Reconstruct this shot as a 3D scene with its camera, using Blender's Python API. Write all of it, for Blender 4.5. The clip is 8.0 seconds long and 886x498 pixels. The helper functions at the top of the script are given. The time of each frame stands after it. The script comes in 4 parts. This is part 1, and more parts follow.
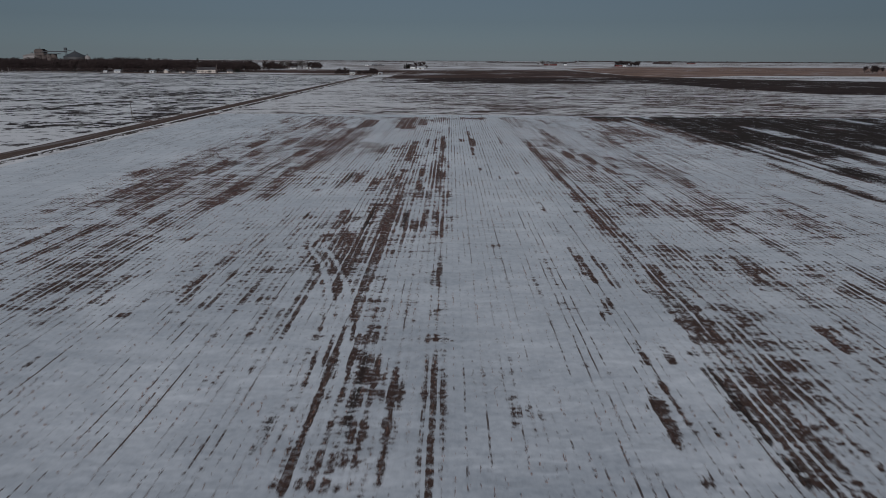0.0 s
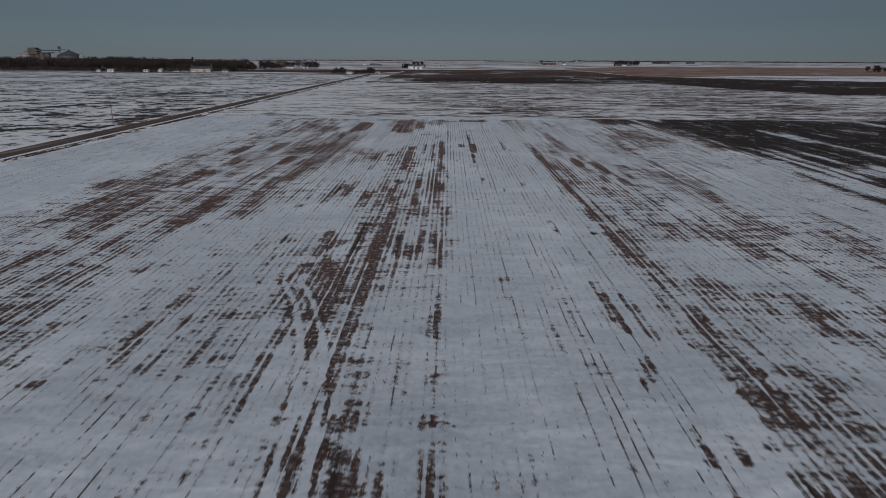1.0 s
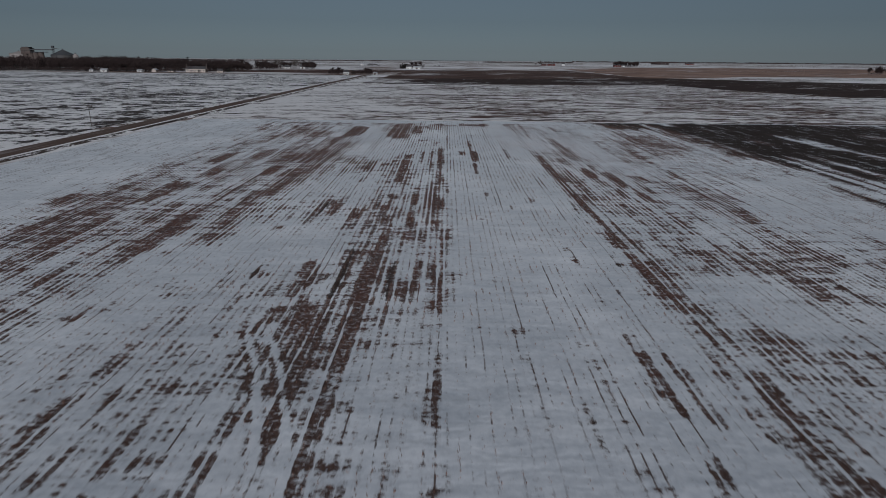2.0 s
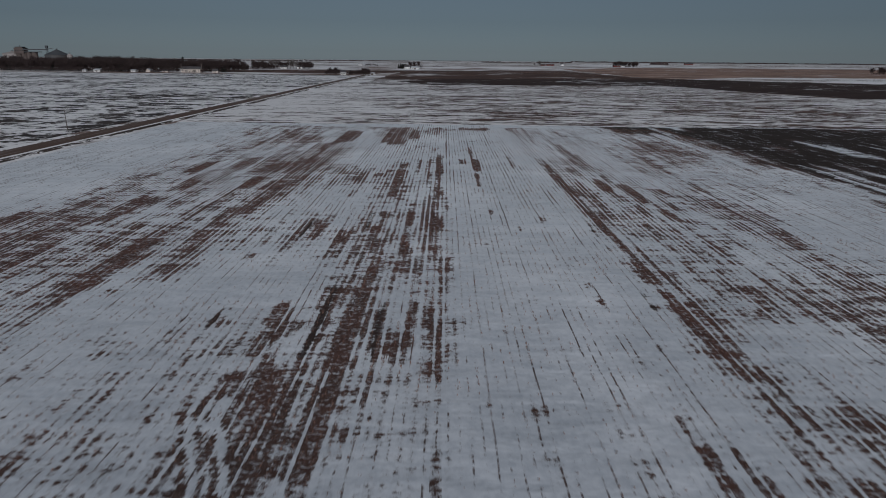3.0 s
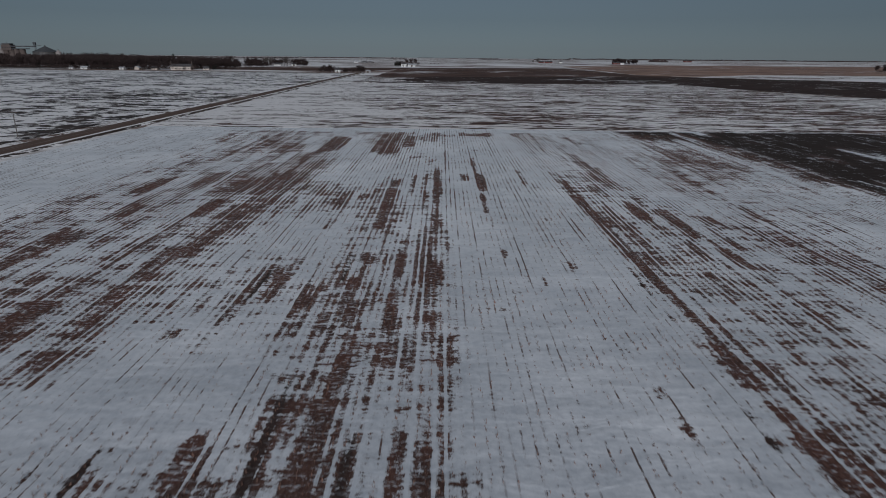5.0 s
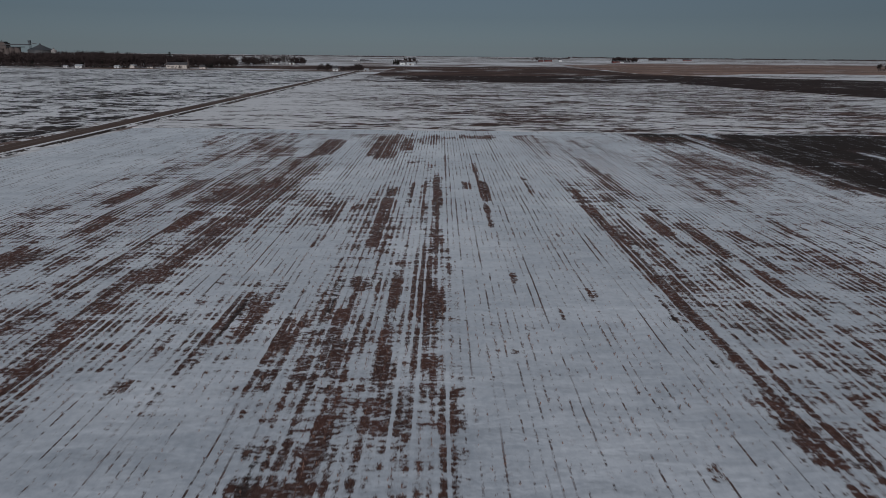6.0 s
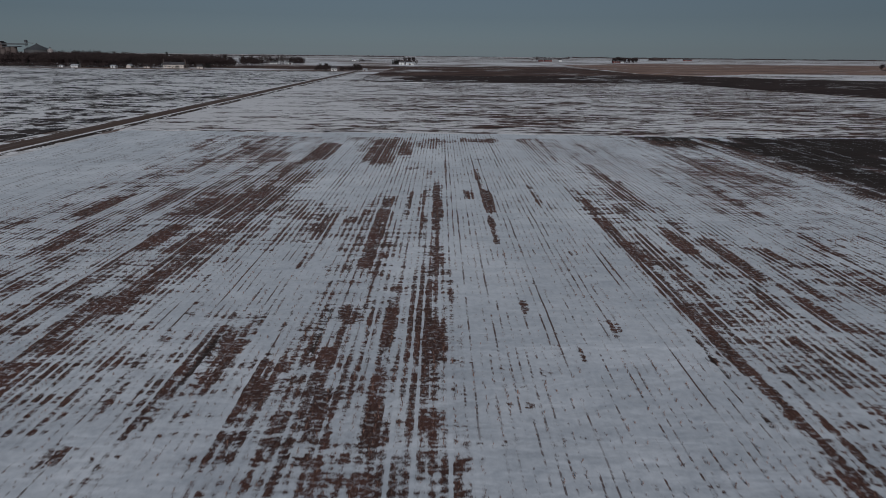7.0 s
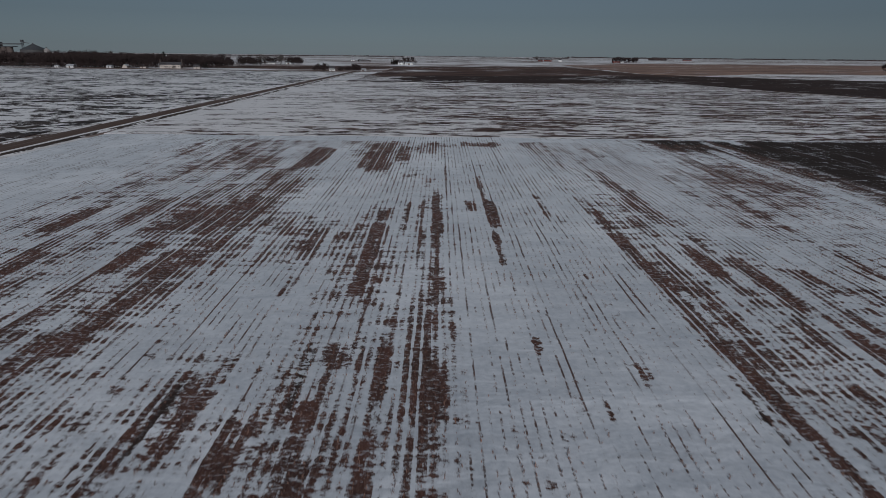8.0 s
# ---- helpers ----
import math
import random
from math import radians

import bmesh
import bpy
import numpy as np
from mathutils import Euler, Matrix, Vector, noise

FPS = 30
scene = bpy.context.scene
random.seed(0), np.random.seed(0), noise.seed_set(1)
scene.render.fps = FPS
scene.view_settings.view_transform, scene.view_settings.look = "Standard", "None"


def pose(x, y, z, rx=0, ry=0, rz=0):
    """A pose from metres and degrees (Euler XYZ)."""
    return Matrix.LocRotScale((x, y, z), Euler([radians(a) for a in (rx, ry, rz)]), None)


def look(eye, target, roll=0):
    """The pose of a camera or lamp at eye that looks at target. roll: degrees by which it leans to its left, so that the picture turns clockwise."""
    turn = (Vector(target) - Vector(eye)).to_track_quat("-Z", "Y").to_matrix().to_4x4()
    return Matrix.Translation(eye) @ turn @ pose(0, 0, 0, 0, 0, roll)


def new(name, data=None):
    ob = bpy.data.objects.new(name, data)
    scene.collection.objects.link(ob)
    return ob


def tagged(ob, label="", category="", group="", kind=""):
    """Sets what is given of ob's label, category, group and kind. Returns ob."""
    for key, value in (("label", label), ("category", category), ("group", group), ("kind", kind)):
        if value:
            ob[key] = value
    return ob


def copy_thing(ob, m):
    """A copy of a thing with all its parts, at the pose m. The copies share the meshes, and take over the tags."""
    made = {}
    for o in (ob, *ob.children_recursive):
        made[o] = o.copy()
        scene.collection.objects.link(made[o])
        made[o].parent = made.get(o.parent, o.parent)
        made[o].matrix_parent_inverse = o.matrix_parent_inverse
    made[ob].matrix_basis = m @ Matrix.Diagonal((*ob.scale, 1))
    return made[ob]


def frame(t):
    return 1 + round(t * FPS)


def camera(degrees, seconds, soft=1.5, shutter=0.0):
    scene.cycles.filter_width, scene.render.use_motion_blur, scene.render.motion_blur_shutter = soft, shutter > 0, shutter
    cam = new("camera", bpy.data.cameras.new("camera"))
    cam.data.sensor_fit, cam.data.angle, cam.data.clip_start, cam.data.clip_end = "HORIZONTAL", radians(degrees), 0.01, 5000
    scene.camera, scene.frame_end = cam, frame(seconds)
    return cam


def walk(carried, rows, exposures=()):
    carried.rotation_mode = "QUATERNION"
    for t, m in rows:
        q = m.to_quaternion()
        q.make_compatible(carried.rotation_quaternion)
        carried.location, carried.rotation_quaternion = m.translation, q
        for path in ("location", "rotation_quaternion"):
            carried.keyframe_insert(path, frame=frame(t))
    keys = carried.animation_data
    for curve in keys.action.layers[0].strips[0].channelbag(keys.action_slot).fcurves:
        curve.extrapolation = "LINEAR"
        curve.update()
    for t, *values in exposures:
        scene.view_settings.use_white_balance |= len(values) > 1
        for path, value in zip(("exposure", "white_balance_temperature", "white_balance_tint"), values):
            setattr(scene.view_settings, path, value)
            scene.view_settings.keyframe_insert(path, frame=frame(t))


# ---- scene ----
cam = camera(73.7, 8.0, soft=0.9, shutter=0.6)
PATH = [
    (0, (1.802, 0.375, 23.687), (1.384, 19.399, 17.53), 0.31),
    (0.5, (1.636, 6.593, 23.698), (1.244, 25.613, 17.526), 0.32),
    (1, (1.457, 13.057, 23.683), (1.096, 32.076, 17.507), 0.37),
    (1.5, (1.197, 19.562, 23.694), (0.871, 38.584, 17.524), 0.45),
    (3, (0.662, 38.784, 23.738), (0.416, 57.809, 17.576), 0.53),
    (3.5, (0.538, 44.96, 23.735), (0.313, 63.985, 17.571), 0.52),
    (4, (0.343, 50.723, 23.751), (0.147, 69.741, 17.566), 0.53),
    (4.5, (0.18, 56.061, 23.734), (0.006, 75.071, 17.521), 0.54),
    (6, (-0.32, 70.091, 23.679), (-0.438, 89.076, 17.39), 0.57),
    (6.5, (-0.47, 74.138, 23.6), (-0.573, 93.122, 17.31), 0.59),
    (7, (-0.564, 78.206, 23.589), (-0.663, 97.19, 17.297), 0.61),
    (7.5, (-0.624, 82.242, 23.585), (-0.717, 101.226, 17.294), 0.61),
    (8, (-0.755, 86.353, 23.573), (-0.832, 105.337, 17.278), 0.60),
]
walk(cam, [(t, look(eye, target, roll)) for t, eye, target, roll in PATH], exposures=[(0.0, -0.80, 6080, 9.5), (8.0, -0.80, 6080, 9.5)])

# ---- daylight ----
SUN_HEIGHT, SUN_WAY = 32.0, 174.0      # degrees: above the horizon; compass way to the sun, clockwise from +y
world = bpy.data.worlds.new("winter_sky")
scene.world = world
world.use_nodes = True
wn, wl = world.node_tree.nodes, world.node_tree.links
sky = wn.new("ShaderNodeTexSky")
sky.sky_type = "NISHITA"
sky.sun_disc = False
sky.sun_elevation, sky.sun_rotation = radians(SUN_HEIGHT), radians(SUN_WAY)
sky.air_density, sky.dust_density, sky.ozone_density = 1.0, 0.1, 4.0
mute = wn.new("ShaderNodeHueSaturation")
mute.inputs["Hue"].default_value = 0.495
mute.inputs["Saturation"].default_value = 0.31
wl.new(sky.outputs[0], mute.inputs["Color"])
cool = wn.new("ShaderNodeMix")
cool.data_type, cool.blend_type = "RGBA", "MULTIPLY"
cool.inputs[0].default_value = 1.0
cool.inputs[7].default_value = (0.80, 0.96, 1.08, 1)
wl.new(mute.outputs[0], cool.inputs[6])
wl.new(cool.outputs[2], wn["Background"].inputs["Color"])
wn["Background"].inputs["Strength"].default_value = 0.0300
sun_data = bpy.data.lights.new("sun", "SUN")
sun_data.energy, sun_data.angle, sun_data.color = 2.6, radians(14), (1.0, 0.975, 0.955)
sun = new("sun", sun_data)
sh, sw = radians(SUN_HEIGHT), radians(SUN_WAY)
sun.matrix_world = look((0, 0, 200), (-math.sin(sw) * math.cos(sh), -math.cos(sw) * math.cos(sh), 200 - math.sin(sh)))


# ---- materials ----
class Nodes:
    """A short way to write node trees."""

    def __init__(self, name):
        self.mat = bpy.data.materials.new(name)
        self.mat.use_nodes = True
        self.tree = self.mat.node_tree
        self.bsdf = self.tree.nodes["Principled BSDF"]

    def add(self, kind, **inputs):
        n = self.tree.nodes.new(kind)
        for key, value in inputs.items():
            self.plug(value, n.inputs[key.replace("_", " ")])
        return n

    def plug(self, value, socket):
        if isinstance(value, bpy.types.NodeSocket):
            self.tree.links.new(value, socket)
        else:
            socket.default_value = value

    def math(self, op, a, b=0.0, c=0.0):
        n = self.tree.nodes.new("ShaderNodeMath")
        n.operation = op
        for i, v in enumerate((a, b, c)):
            self.plug(v, n.inputs[i])
        return n.outputs[0]

    def step(self, value, lo, hi, to_lo=0.0, to_hi=1.0):
        n = self.tree.nodes.new("ShaderNodeMapRange")
        n.interpolation_type = "SMOOTHSTEP"
        for i, v in enumerate((value, lo, hi, to_lo, to_hi)):
            self.plug(v, n.inputs[i])
        return n.outputs[0]

    def mix(self, fac, a, b):
        n = self.tree.nodes.new("ShaderNodeMix")
        n.data_type = "RGBA"
        self.plug(fac, n.inputs[0])
        self.plug(a, n.inputs[6])
        self.plug(b, n.inputs[7])
        return n.outputs[2]

    def place(self):
        return self.tree.nodes.new("ShaderNodeNewGeometry").outputs["Position"]

    def noise(self, scale, stretch=(1, 1, 1), detail=3.0, rough=0.55, move=(0, 0, 0), distort=0.0):
        m = self.add("ShaderNodeMapping", Vector=self.place(), Scale=stretch, Location=move)
        n = self.add("ShaderNodeTexNoise", Vector=m.outputs[0], Scale=scale, Detail=detail, Roughness=rough, Distortion=distort)
        return n.outputs["Fac"]

    def done(self, colour, rough=0.8, bump=None, depth=0.02, strength=1.0, metal=0.0, gloss=0.18, sheen=None):
        self.plug(colour, self.bsdf.inputs["Base Color"])
        self.plug(rough, self.bsdf.inputs["Roughness"])
        self.bsdf.inputs["Metallic"].default_value = metal
        self.bsdf.inputs["Specular IOR Level"].default_value = gloss
        if sheen is not None:
            self.plug(sheen, self.bsdf.inputs["Sheen Weight"])
            self.bsdf.inputs["Sheen Roughness"].default_value = 0.45
        if bump is not None:
            b = self.add("ShaderNodeBump", Height=bump, Distance=depth, Strength=strength)
            self.plug(b.outputs[0], self.bsdf.inputs["Normal"])
        return self.mat


SNOW, SNOW_DULL_SHADE = (0.905, 0.92, 0.965, 1), (0.45, 0.485, 0.54, 1)
FROST = 0.65  # loose crystals: the sheen of snow at a low angle
SOIL, SOIL_BLACK, STRAW, STRAW_GREY = (0.116, 0.056, 0.045, 1), (0.034, 0.022, 0.019, 1), (0.242, 0.124, 0.096, 1), (0.21, 0.138, 0.117, 1)


def snow_colour(n):
    """Wind-packed snow: broad dull and clean areas, drift bands across the wind, fine grain. Soft shade on the drifts
    is painted into the dull colour too.
    """
    broad = n.step(n.noise(0.055, (1, 0.7, 1), 3, 0.6), 0.30, 0.58)
    bands = n.step(n.noise(0.42, (0.30, 1.0, 1), 4, 0.6, (6, 1, 0), 0.8), 0.38, 0.70)
    fine = n.step(n.noise(2.2, (0.8, 0.7, 1), 4, 0.65), 0.34, 0.72)
    dull = n.math("MULTIPLY_ADD", broad, 0.42, n.math("MULTIPLY_ADD", bands, 0.30, n.math("MULTIPLY", fine, 0.28)))
    return n.mix(dull, SNOW, SNOW_DULL_SHADE)


def litter_colour(n):
    """Soil with lying straw."""
    a = n.step(n.noise(5.0, (1, 0.35, 1), 5, 0.7), 0.42, 0.68)
    b = n.noise(0.35, (1, 0.5, 1), 3)
    y = n.add("ShaderNodeSeparateXYZ", Vector=n.place()).outputs[1]
    # soil and straw both turn greyer towards the near end of the field
    near_grey = n.step(n.math("MULTIPLY_ADD", n.noise(0.05, (1, 0.6, 1), 2, 0.5, (4, 4, 0)), 110.0, y), 100.0, 160.0, 0.75, 0.0)
    soil = n.mix(near_grey, n.mix(n.step(b, 0.35, 0.65), SOIL, (0.070, 0.039, 0.033, 1)), (0.075, 0.049, 0.042, 1))
    straw = n.mix(near_grey, n.mix(b, STRAW, STRAW_GREY), (0.178, 0.132, 0.114, 1))
    return n.mix(n.math("MULTIPLY", a, 0.6), soil, straw)


def near_field_material():
    """Snow over stubble rows that run along y. 'bare' and 'black' come with the mesh."""
    n = Nodes("snowy_stubble_rows")
    bare = n.add("ShaderNodeAttribute")
    bare.attribute_name = "bare"
    black = n.add("ShaderNodeAttribute")
    black.attribute_name = "black"
    xyz = n.add("ShaderNodeSeparateXYZ", Vector=n.place())
    wander = n.math("MULTIPLY", n.math("SUBTRACT", n.noise(0.6, (1, 0.25, 1), 2), 0.5), 0.25)
    turn = n.math("DIVIDE", n.math("ADD", n.math("MULTIPLY_ADD", xyz.outputs[1], SKEW, xyz.outputs[0]), wander), ROW)
    row = n.math("COSINE", n.math("MULTIPLY", turn, 2 * math.pi))
    # each row has stretches of its own: one strip of the pattern to a row
    own = n.add("ShaderNodeCombineXYZ", X=n.math("MULTIPLY", n.math("ROUND", turn), 5.37), Y=n.math("MULTIPLY", xyz.outputs[1], 0.085), Z=0.0)
    stretch = n.add("ShaderNodeTexNoise", Vector=own.outputs[0], Scale=1.0, Detail=3.0, Roughness=0.6).outputs["Fac"]
    own2 = n.add("ShaderNodeCombineXYZ", X=n.math("MULTIPLY", n.math("ROUND", turn), 3.91), Y=n.math("MULTIPLY", xyz.outputs[1], 0.16), Z=9.0)
    dash = n.add("ShaderNodeTexNoise", Vector=own2.outputs[0], Scale=1.0, Detail=5.0, Roughness=0.68).outputs["Fac"]
    own3 = n.add("ShaderNodeCombineXYZ", X=n.math("MULTIPLY", n.math("ROUND", turn), 7.13), Y=n.math("MULTIPLY", xyz.outputs[1], 0.012), Z=4.0)
    hold = n.math("SUBTRACT", n.add("ShaderNodeTexNoise", Vector=own3.outputs[0], Scale=1.0, Detail=1.0).outputs["Fac"], 0.5)
    along = n.noise(1.0, (0.30, 0.075, 1), 4, 0.6)
    across = n.noise(1.0, (0.17, 0.60, 1), 5, 0.68, (7, 3, 0), 0.5)
    comb = n.noise(2.1, (0.65, 1.25, 1), 4, 0.65, (3, 17, 0), 0.4)
    crumb = n.noise(4.5, (1, 0.6, 1), 4, 0.65)
    grit = n.noise(13.0, (1, 0.5, 1), 3, 0.6, (2, 6, 0))
    v = bare.outputs["Fac"]
    comb = n.math("MULTIPLY_ADD", n.math("SUBTRACT", comb, 0.5), n.step(xyz.outputs[1], 110.0, 165.0, 1.0, 0.45), 0.5)
    for signal, weight in ((stretch, 0.85), (along, 1.0), (across, 1.65), (comb, 1.08), (crumb, 0.55), (grit, 0.4)):
        v = n.math("MULTIPLY_ADD", n.math("SUBTRACT", signal, 0.5), weight, v)
    v = n.math("MULTIPLY_ADD", row, n.step(xyz.outputs[1], 85.0, 150.0, 0.07, 0.08), n.math("MULTIPLY_ADD", hold, 0.75, v))
    # snow kept in the hollow between some rows, in unbroken lines
    own4 = n.add("ShaderNodeCombineXYZ", X=n.math("MULTIPLY", n.math("FLOOR", turn), 6.31), Y=n.math("MULTIPLY", xyz.outputs[1], 0.02), Z=14.0)
    lodged = n.step(n.add("ShaderNodeTexNoise", Vector=own4.outputs[0], Scale=1.0, Detail=3.0).outputs["Fac"], 0.46, 0.60)
    hollow = n.math("MULTIPLY", n.step(row, -0.9, -0.2, 1.0, 0.0), n.math("MULTIPLY", lodged, n.math("SUBTRACT", 1.0, n.math("MULTIPLY", black.outputs["Fac"], 0.6))))
    v = n.math("MULTIPLY_ADD", hollow, -0.42, v)
    firm = n.math("MULTIPLY_ADD", n.math("SUBTRACT", v, 0.48), n.step(xyz.outputs[1], 95.0, 165.0, 1.0, 1.6), 0.48)
    open_soil = n.step(firm, 0.40, 0.56)
    # thin broken lines of stubble butts through the snow, one to a row
    sharp = n.step(n.math("ADD", row, n.step(xyz.outputs[1], 95.0, 185.0, 0.0, 0.22)), 0.74, 0.97)
    broken = n.math("MULTIPLY_ADD", n.math("SUBTRACT", comb, 0.5), 0.55, n.math("MULTIPLY_ADD", n.math("SUBTRACT", crumb, 0.5), 0.55, dash))
    thin = n.math("MULTIPLY", sharp, n.step(n.math("ADD", n.math("MULTIPLY_ADD", hold, 0.5, broken), n.step(xyz.outputs[1], 110.0, 175.0, 0.0, 0.04)), 0.515, 0.625))
    thin = n.math("MULTIPLY", thin, n.step(bare.outputs["Fac"], -0.30, 0.05, 0.50, 0.95))
    blown = n.noise(1.0, (0.16, 0.10, 1), 4, 0.62, (21, 4, 0), 0.5)
    thin = n.math("MULTIPLY", thin, n.step(blown, 0.38, 0.54, 0.30, 1.0))
    # flecks of snow lodged across the open soil, and a dusting round it
    fleck = n.step(n.noise(2.6, (0.5, 1.3, 1), 4, 0.7, (13, 7, 0), 0.3), 0.53, 0.63, 0.0, 0.52)
    fleck = n.math("MULTIPLY", fleck, n.math("SUBTRACT", 1.0, black.outputs["Fac"]))
    open_soil = n.math("MULTIPLY", open_soil, n.math("SUBTRACT", 1.0, fleck))
    dusted = n.math("MULTIPLY", n.step(v, 0.12, 0.50), n.step(crumb, 0.30, 0.70, 0.04, 0.32))
    dusted = n.math("MULTIPLY", dusted, n.step(xyz.outputs[1], 100.0, 160.0, 0.9, 0.22))
    cover = n.math("MAXIMUM", n.math("MAXIMUM", open_soil, thin), dusted)
    ground = n.mix(black.outputs["Fac"], litter_colour(n), n.mix(crumb, SOIL_BLACK, (0.05, 0.040, 0.036, 1)))
    drift = n.noise(0.30, (0.6, 1.2, 1), 4, 0.5, (1, 8, 0), 0.6)
    ripple = n.noise(0.85, (0.45, 1.3, 1), 3, 0.5, (9, 2, 0), 0.6)
    lift = n.math("MULTIPLY_ADD", n.math("SUBTRACT", 1.0, cover), 1.0, n.math("MULTIPLY_ADD", crumb, 0.5, n.math("MULTIPLY_ADD", ripple, 2.2, n.math("MULTIPLY", drift, 7.0))))
    return n.done(n.mix(cover, snow_colour(n), ground), n.step(cover, 0, 1, 0.55, 0.95), lift, 0.05, 0.7, sheen=n.step(cover, 0, 1, FROST, 0.0))


def streak_field_material(name, amount, along_x=True, soil=SOIL, straw=STRAW_GREY, length=45.0, depth=4.0, soft=0.03, patchy=0.8, thinner=None, tips=0.0):
    """A field seen from afar: snow and bare streaks along its rows. amount: the share that is bare; length and depth: of a streak, in metres; thinner: from x, to x and by how much the bare share falls off westward; tips: how much straw stands out of the snow."""
    n = Nodes(name)
    along, cross = 1.0 / length, 1.0 / depth
    s = (along, cross, 1) if along_x else (cross, along, 1)
    s2 = (along * 0.35, cross * 0.3, 1) if along_x else (cross * 0.3, along * 0.35, 1)
    s3 = (along * 3.2, cross * 1.6, 1) if along_x else (cross * 1.6, along * 3.2, 1)
    a = n.noise(1.0, s, 5, 0.66, (0, 0, 0), 0.8)
    b = n.noise(1.0, s2, 3, 0.6, (13, 5, 0), 0.3)
    c = n.noise(0.009, (1, 1, 1), 3, 0.5, (3, 9, 0))
    d = n.noise(1.0, s3, 4, 0.7, (8, 2, 0), 0.3)
    v = n.math("MULTIPLY_ADD", n.math("SUBTRACT", a, 0.5), 0.9, n.math("MULTIPLY_ADD", n.math("SUBTRACT", b, 0.5), 0.5, n.math("MULTIPLY", n.math("SUBTRACT", c, 0.5), patchy)))
    v = n.math("MULTIPLY_ADD", n.math("SUBTRACT", d, 0.5), 0.55, v)
    cut = 0.36 * (0.5 - amount)
    if thinner:
        x = n.add("ShaderNodeSeparateXYZ", Vector=n.place()).outputs[0]
        v = n.math("SUBTRACT", v, n.step(n.math("MULTIPLY_ADD", n.math("SUBTRACT", c, 0.5), 120.0, x), thinner[0], thinner[1], 0.36 * thinner[2], 0.0))
    cover = n.step(v, cut - soft, cut + soft)
    tint = n.mix(n.step(n.noise(1.0, s, 4, 0.65, (5, 5, 5)), 0.35, 0.65), soil, straw)
    white = n.mix(0.75, snow_colour(n), (0.96, 0.895, 0.88, 1))  # snow on open land, its warmer, brighter far light painted into the tint
    if tips:
        white = n.mix(n.math("MULTIPLY", n.step(n.noise(3.0, (1, 1, 1), 3, 0.7, (4, 1, 0)), 0.35, 0.7), tips), white, (0.36, 0.215, 0.16, 1))
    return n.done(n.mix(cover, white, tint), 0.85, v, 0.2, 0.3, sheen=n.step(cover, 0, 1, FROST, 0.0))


def gravel_material():
    n = Nodes("brown_gravel")
    g = n.noise(9.0, (1, 1, 1), 4, 0.7)
    b = n.noise(0.25, (1, 0.12, 1), 3)
    tracks = n.noise(1.0, (1.4, 0.03, 1), 2, 0.5, (2, 0, 0))
    c = n.mix(g, (0.088, 0.059, 0.049, 1), (0.165, 0.115, 0.094, 1))
    c = n.mix(n.step(n.math("MULTIPLY_ADD", b, 0.5, n.math("MULTIPLY", tracks, 0.5)), 0.52, 0.66, 0.0, 0.42), c, (0.46, 0.43, 0.43, 1))
    return n.done(c, 0.95, g, 0.04, 0.7)


def plain_material(name, colour, other, scale=2.0, rough=0.8, metal=0.0, stretch=(1, 1, 1), bump=0.01):
    """Paint, wood, steel: one colour weathered towards another."""
    n = Nodes(name)
    a = n.noise(scale, stretch, 4, 0.6)
    b = n.noise(scale * 0.17, stretch, 3)
    w = n.math("MULTIPLY_ADD", n.step(b, 0.35, 0.7), 0.45, n.math("MULTIPLY", n.step(a, 0.35, 0.75), 0.55))
    return n.done(n.mix(w, (*colour, 1), (*other, 1)), rough, a, bump, 0.5, metal)


def twig_material(name, colour, other):
    n = Nodes(name)
    r = n.tree.nodes.new("ShaderNodeNewGeometry").outputs["Random Per Island"]
    return n.done(n.mix(r, (*colour, 1), (*other, 1)), 0.9)


ROW = 0.76
SKEW = 0.0115  # the rows and the road bear this much west of y
M_NEAR = near_field_material()
M_STUBBLE = twig_material("dry_stubble", (0.13, 0.075, 0.06), (0.34, 0.20, 0.155))
M_GRAVEL = gravel_material()
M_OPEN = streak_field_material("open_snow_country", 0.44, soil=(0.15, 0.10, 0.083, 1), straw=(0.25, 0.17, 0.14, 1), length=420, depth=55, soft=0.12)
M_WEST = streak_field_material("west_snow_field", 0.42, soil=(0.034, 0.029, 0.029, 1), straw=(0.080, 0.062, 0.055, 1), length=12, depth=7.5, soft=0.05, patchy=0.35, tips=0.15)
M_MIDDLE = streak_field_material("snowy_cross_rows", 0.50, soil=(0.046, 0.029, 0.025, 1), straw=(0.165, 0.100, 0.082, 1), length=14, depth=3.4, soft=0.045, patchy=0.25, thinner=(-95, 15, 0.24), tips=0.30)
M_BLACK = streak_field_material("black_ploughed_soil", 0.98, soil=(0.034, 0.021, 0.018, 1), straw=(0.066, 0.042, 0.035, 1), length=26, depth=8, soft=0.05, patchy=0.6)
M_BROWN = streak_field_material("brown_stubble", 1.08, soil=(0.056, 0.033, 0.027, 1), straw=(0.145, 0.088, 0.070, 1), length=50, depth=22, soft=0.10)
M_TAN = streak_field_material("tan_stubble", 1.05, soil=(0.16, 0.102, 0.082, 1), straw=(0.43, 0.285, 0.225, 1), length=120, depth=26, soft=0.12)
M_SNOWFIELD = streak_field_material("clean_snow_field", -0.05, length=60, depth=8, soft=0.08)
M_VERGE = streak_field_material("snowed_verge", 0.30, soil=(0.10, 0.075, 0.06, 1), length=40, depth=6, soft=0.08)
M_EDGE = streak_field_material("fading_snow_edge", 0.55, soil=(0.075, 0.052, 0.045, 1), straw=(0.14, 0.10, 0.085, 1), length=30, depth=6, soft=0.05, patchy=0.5)
